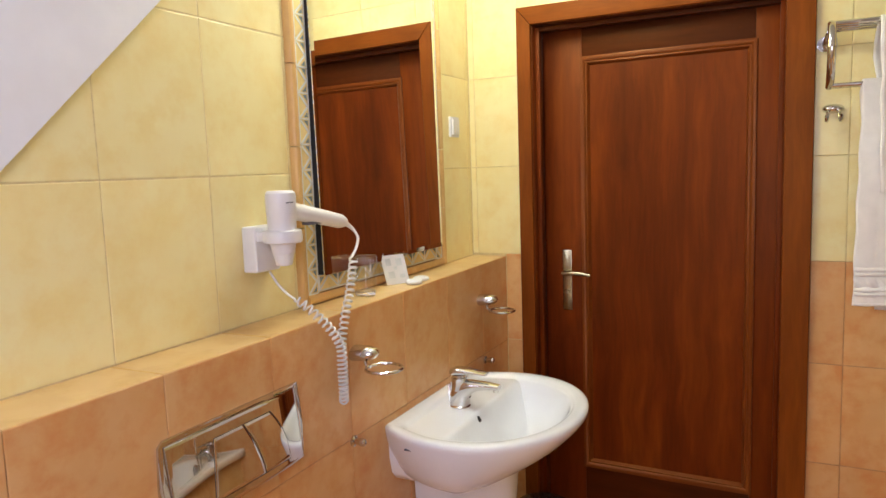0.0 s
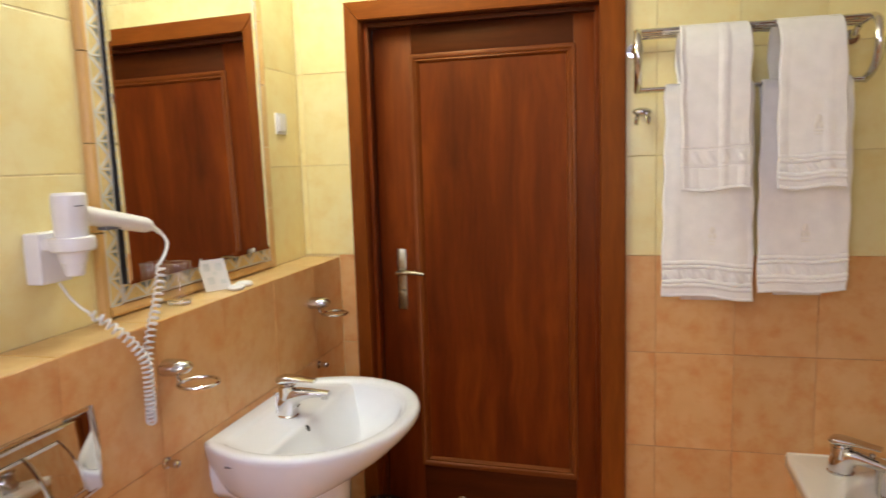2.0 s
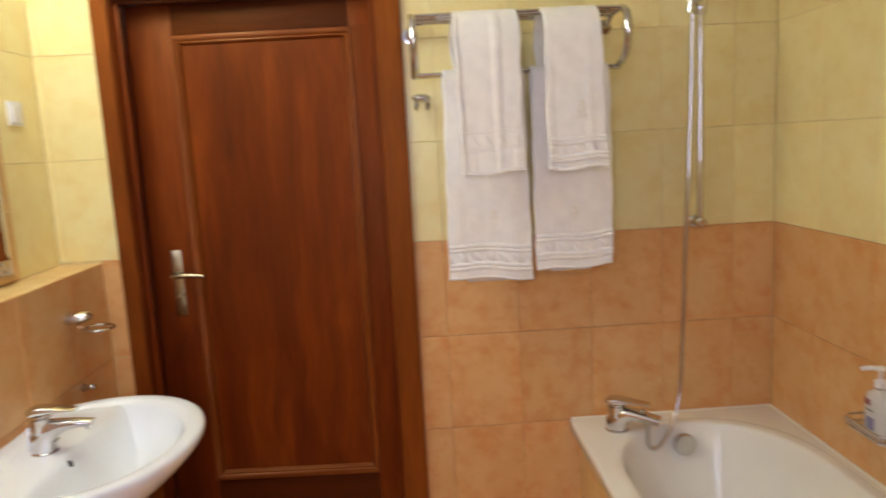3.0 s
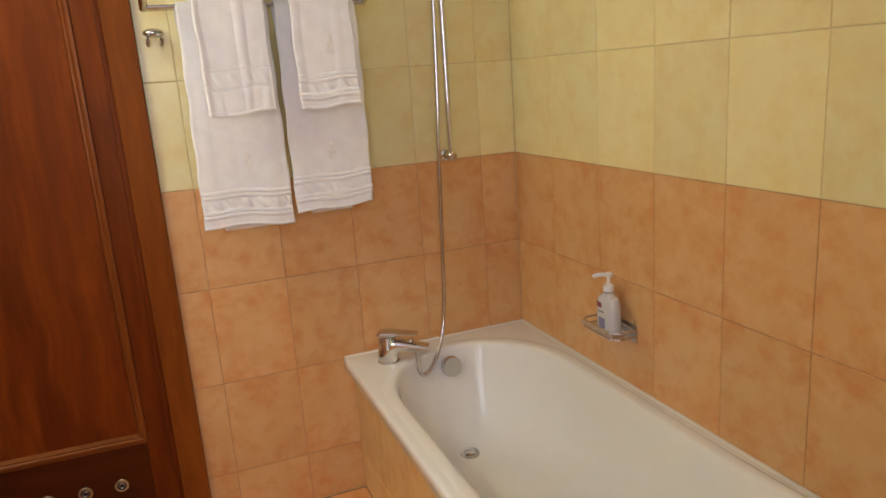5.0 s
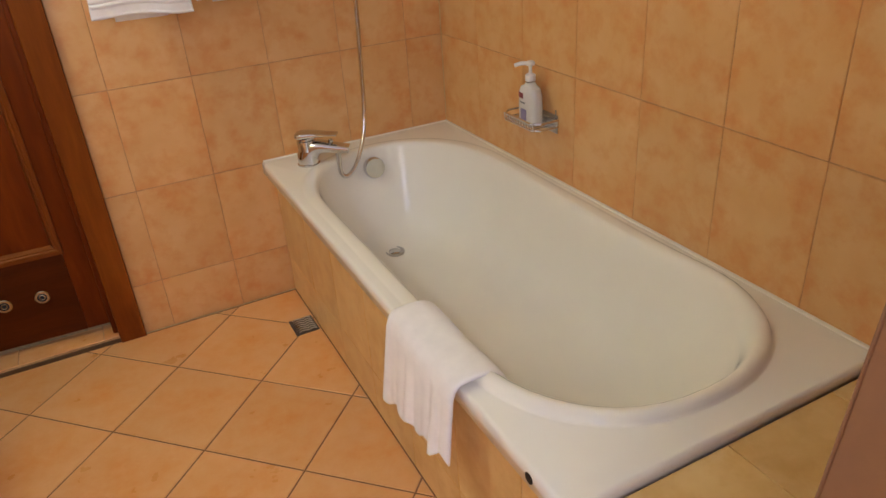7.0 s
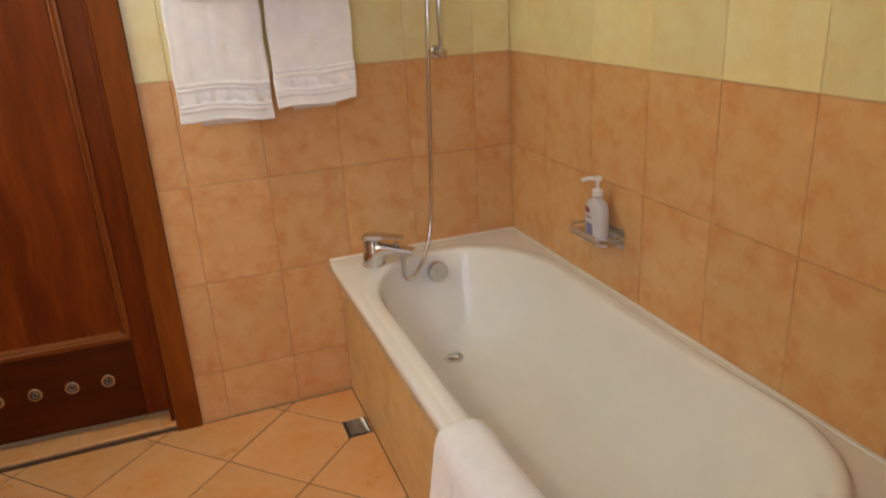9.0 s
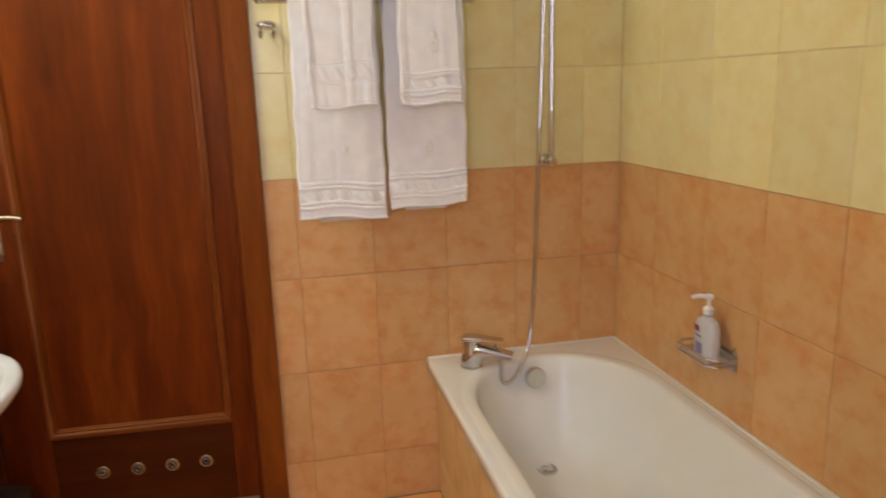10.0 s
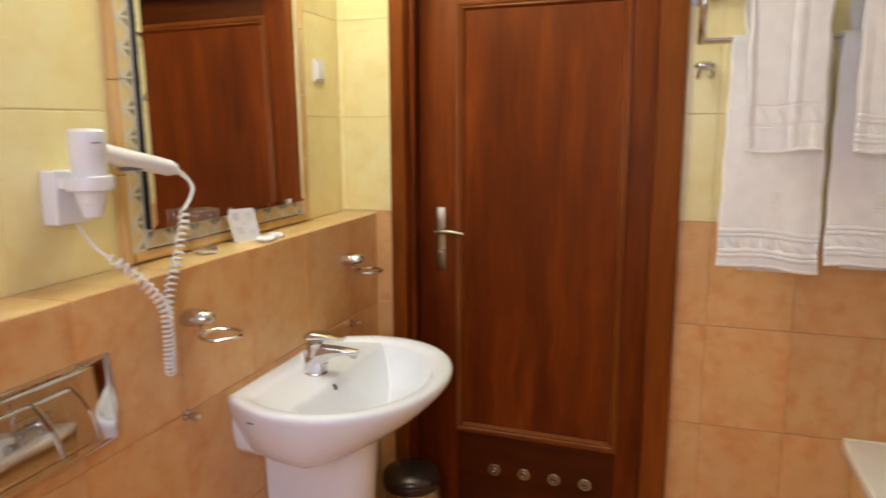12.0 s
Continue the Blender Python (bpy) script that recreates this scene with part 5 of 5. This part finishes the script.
# ---------------------------------------------------------------- hair dryer
def hair_dryer():
    h = thing("hair_dryer", (0.06, -1.23, 1.33), "white wall hair dryer in its holder", "hair dryer")
    bx, by = 0.088, -1.247
    part("wall_plate", box(bmesh.new(), (0.0005, -1.283, 1.276), (0.040, -1.200, 1.380), 0.006, 3), PLASTIC, h, "white wall bracket")
    bm = bmesh.new()
    lathe(bm, [(0.039, 0.0), (0.043, 0.003), (0.044, 0.014), (0.0425, 0.027), (0.038, 0.029)], (bx, by, 1.342), (0, 0, 1), 36)
    box(bm, (0.030, by - 0.030, 1.346), (bx - 0.02, by + 0.030, 1.368), 0.004)
    part("holder_ring", bm, PLASTIC, h)
    bm = bmesh.new()
    lathe(bm, [(0.0160, 0.0), (0.0180, 0.002), (0.0235, 0.026), (0.0250, 0.0275), (0.0290, 0.050)], (bx, by, 1.292), (0, 0, 1), 32)
    part("nozzle", bm, PLASTIC, h)
    bm = bmesh.new()
    lathe(bm, [(0.030, 0.0), (0.0315, 0.010), (0.0325, 0.040), (0.0332, 0.042), (0.0338, 0.078), (0.0325, 0.087), (0.028, 0.092), (0.0, 0.0925)], (bx, by, 1.366), (0, 0, 1), 36, (True, False))
    body = part("barrel", bm, PLASTIC, h)
    part("maker_mark", box(bmesh.new(), (bx + 0.0300, by - 0.020, 1.4312), (bx + 0.0340, by + 0.001, 1.4335), 0.0006), GREY, body, "small dark bar")
    pts = smooth_path([(bx, by + 0.020, 1.414), (bx, by + 0.080, 1.402), (bx, by + 0.160, 1.386), (bx, by + 0.235, 1.370)], 6)
    rr = [0.024 - 0.0035 * i / len(pts) for i in range(len(pts))]
    rr[-1] *= 0.82
    bm = bmesh.new()
    tube(bm, pts, rr, 20, flat=0.85)
    handle = part("handle", bm, PLASTIC, h)
    part("switch", box(bmesh.new(), (bx - 0.012, by + 0.085, 1.374), (bx + 0.012, by + 0.135, 1.382), 0.003), GREY, handle, "dark slide switch")
    # cord: strain relief, straight lead, coil that hangs in a loop, thin end at the bracket
    c = thing("dryer_cord", (0.165, -1.165, 0.955), "white coiled cord hanging from the hair dryer", "cord")
    end = (bx, by + 0.236, 1.369)
    bm = bmesh.new()
    lead = smooth_path([end, (0.095, -0.980, 1.347), (0.106, -0.976, 1.325), (0.113, -0.996, 1.302), (0.120, -1.028, 1.283)], 8)
    tube(bm, lead, [0.0075 - 0.004 * min(1, i / 10) for i in range(len(lead))], 10)
    part("lead", bm, CORD, c)
    path = smooth_path([(0.120, -1.028, 1.283), (0.128, -1.040, 1.255), (0.142, -1.081, 1.198), (0.154, -1.122, 1.150), (0.160, -1.148, 1.100), (0.160, -1.152, 1.050), (0.161, -1.153, 0.990),
                        (0.169, -1.164, 0.962), (0.177, -1.174, 0.990), (0.178, -1.174, 1.052), (0.176, -1.178, 1.098), (0.164, -1.200, 1.142), (0.146, -1.223, 1.176), (0.125, -1.238, 1.201), (0.105, -1.241, 1.212)], 50)
    total = [0.0]
    for a, b in zip(path, path[1:]):
        total.append(total[-1] + (b - a).length)
    rad, seg, coil = 0.0094, 11, []
    u = Vector((1, 0, 0))
    i, run, k = 0, 0.0, 0
    while run < total[-1]:
        while i < len(total) - 2 and total[i + 1] < run:
            i += 1
        f = (run - total[i]) / max(1e-9, total[i + 1] - total[i])
        p = path[i].lerp(path[i + 1], f)
        d = (path[i + 1] - path[i]).normalized()
        u = (u - d * u.dot(d)).normalized()
        w = d.cross(u)
        q = 2 * math.pi * k / seg
        edge = min(run, total[-1] - run)
        r2 = rad * min(1.0, 0.3 + edge / 0.015)
        coil.append(p + r2 * (math.cos(q) * u + math.sin(q) * w))
        hang = min(1.0, max(0.0, (p.z - 1.02) / 0.16))
        run += (0.0092 + 0.0062 * hang) / seg
        k += 1
    bm = bmesh.new()
    tube(bm, coil, 0.0027, 6)
    part("coil", bm, CORD, c, crease=2.0)
    bm = bmesh.new()
    tube(bm, smooth_path([(0.105, -1.241, 1.212), (0.082, -1.240, 1.224), (0.050, -1.230, 1.242), (0.022, -1.224, 1.270)], 8), 0.0028, 8)
    part("thin_end", bm, CORD, c)
    h.location += Vector((WEST_X, 0.005, -0.009))
    c.location += Vector((WEST_X, 0.009, -0.008))


hair_dryer()

# ---------------------------------------------------------------- small things on the ledge
def tumbler(x, y):
    g = thing("glass_tumbler", (x, y, LEDGE_Z), "clear drinking glass standing on the ledge", "glass")
    z = LEDGE_Z + 0.0005
    bm = bmesh.new()
    lathe(bm, [(0.026, 0.0), (0.028, 0.002), (0.0285, 0.012), (0.036, 0.104), (0.0355, 0.106), (0.0345, 0.104), (0.0265, 0.016), (0.0, 0.013)], (x, y, z), (0, 0, 1), 36, (True, False))
    cup = part("glass", bm, TUMBLER, g, crease=0.9)
    bm = bmesh.new()
    tube(bm, [(x + 0.0352 * math.cos(q), y + 0.0352 * math.sin(q), z + 0.106) for q in (2 * math.pi * j / 36 for j in range(36))], 0.0015, 8, True)
    part("rim", bm, GLASS, cup)
    bm = bmesh.new()
    lathe(bm, [(0.0255, 0.0012), (0.0275, 0.003), (0.0278, 0.011), (0.026, 0.0125)], (x, y, z), (0, 0, 1), 32)
    part("thick_base", bm, GLASS, cup)


tumbler(0.058, -0.880)

card = thing("info_card", (0.040, -0.690, LEDGE_Z), "white printed card leaning on the mirror frame", "card")


def card_sheet(name, u0, u1, v0, v1, off, thick, material, parent):
    """A rectangle on the leaning card; u along the wall, v up the card."""
    o = Vector((0.034, -0.725, LEDGE_Z + 0.001))
    eu, ev = Vector((0.50, 0.866, 0.0)).normalized(), Vector((-0.13, -0.16, 0.97)).normalized()
    en = eu.cross(ev)
    if en.x < 0:
        en = -en
    bm = bmesh.new()
    q = [(u0, v0), (u1, v0), (u1, v1), (u0, v1)]
    bridge(bm, [[o + a * eu + b * ev + (off + d) * en for a, b in q] for d in (0, thick)])
    return part(name, bm, material, parent)


leaf = card_sheet("paper", 0.0, 0.078, 0.0, 0.090, 0.0, 0.0012, PAPER, card)
for u0, u1, v0, v1 in ((0.012, 0.030, 0.058, 0.080), (0.046, 0.066, 0.056, 0.078), (0.014, 0.034, 0.020, 0.040), (0.050, 0.068, 0.018, 0.030), (0.034, 0.046, 0.044, 0.054)):
    card_sheet("print", u0, u1, v0, v1, 0.0012, 0.0003, PRINT, leaf)
for x, y in ((0.098, -0.676), (0.090, -0.618)):
    sp = thing("soap_bar", (x, y, LEDGE_Z), "small round wrapped guest soap on the ledge", "soap", "guest soaps")
    bm = bmesh.new()
    lathe(bm, [(0.018, 0.0), (0.024, 0.003), (0.025, 0.008), (0.021, 0.013), (0.012, 0.015), (0.0, 0.0152)], (x, y, LEDGE_Z + 0.0005), (0, 0, 1), 28, (True, False))
    part("soap", bm, PLASTIC, sp)

# ---------------------------------------------------------------- waste bin
bx, by = 0.304, -0.138
wb = thing("waste_bin", (bx, by, FLOOR_Z), "dark metal pedal bin by the door", "waste bin")
bm = bmesh.new()
lathe(bm, [(0.097, 0.002), (0.099, 0.006), (0.099, 0.228), (0.097, 0.231)], (bx, by, FLOOR_Z), (0, 0, 1), 40)
part("bucket", bm, STEEL, wb, "brushed metal bucket")
bm = bmesh.new()
lathe(bm, [(0.101, 0.225), (0.103, 0.229), (0.103, 0.250), (0.100, 0.254)], (bx, by, FLOOR_Z), (0, 0, 1), 40)
part("collar", bm, BINDARK, wb)
bm = bmesh.new()
lathe(bm, [(0.101, 0.255), (0.103, 0.259), (0.102, 0.264), (0.095, 0.274), (0.066, 0.287), (0.028, 0.294), (0.0, 0.295)], (bx, by, FLOOR_Z), (0, 0, 1), 40, (True, False))
part("lid", bm, BINDARK, wb, "dark domed lid")
bm = bmesh.new()
box(bm, (bx - 0.02, by - 0.136, FLOOR_Z + 0.006), (bx + 0.02, by - 0.092, FLOOR_Z + 0.014), 0.003)
part("pedal", bm, BINDARK, wb)
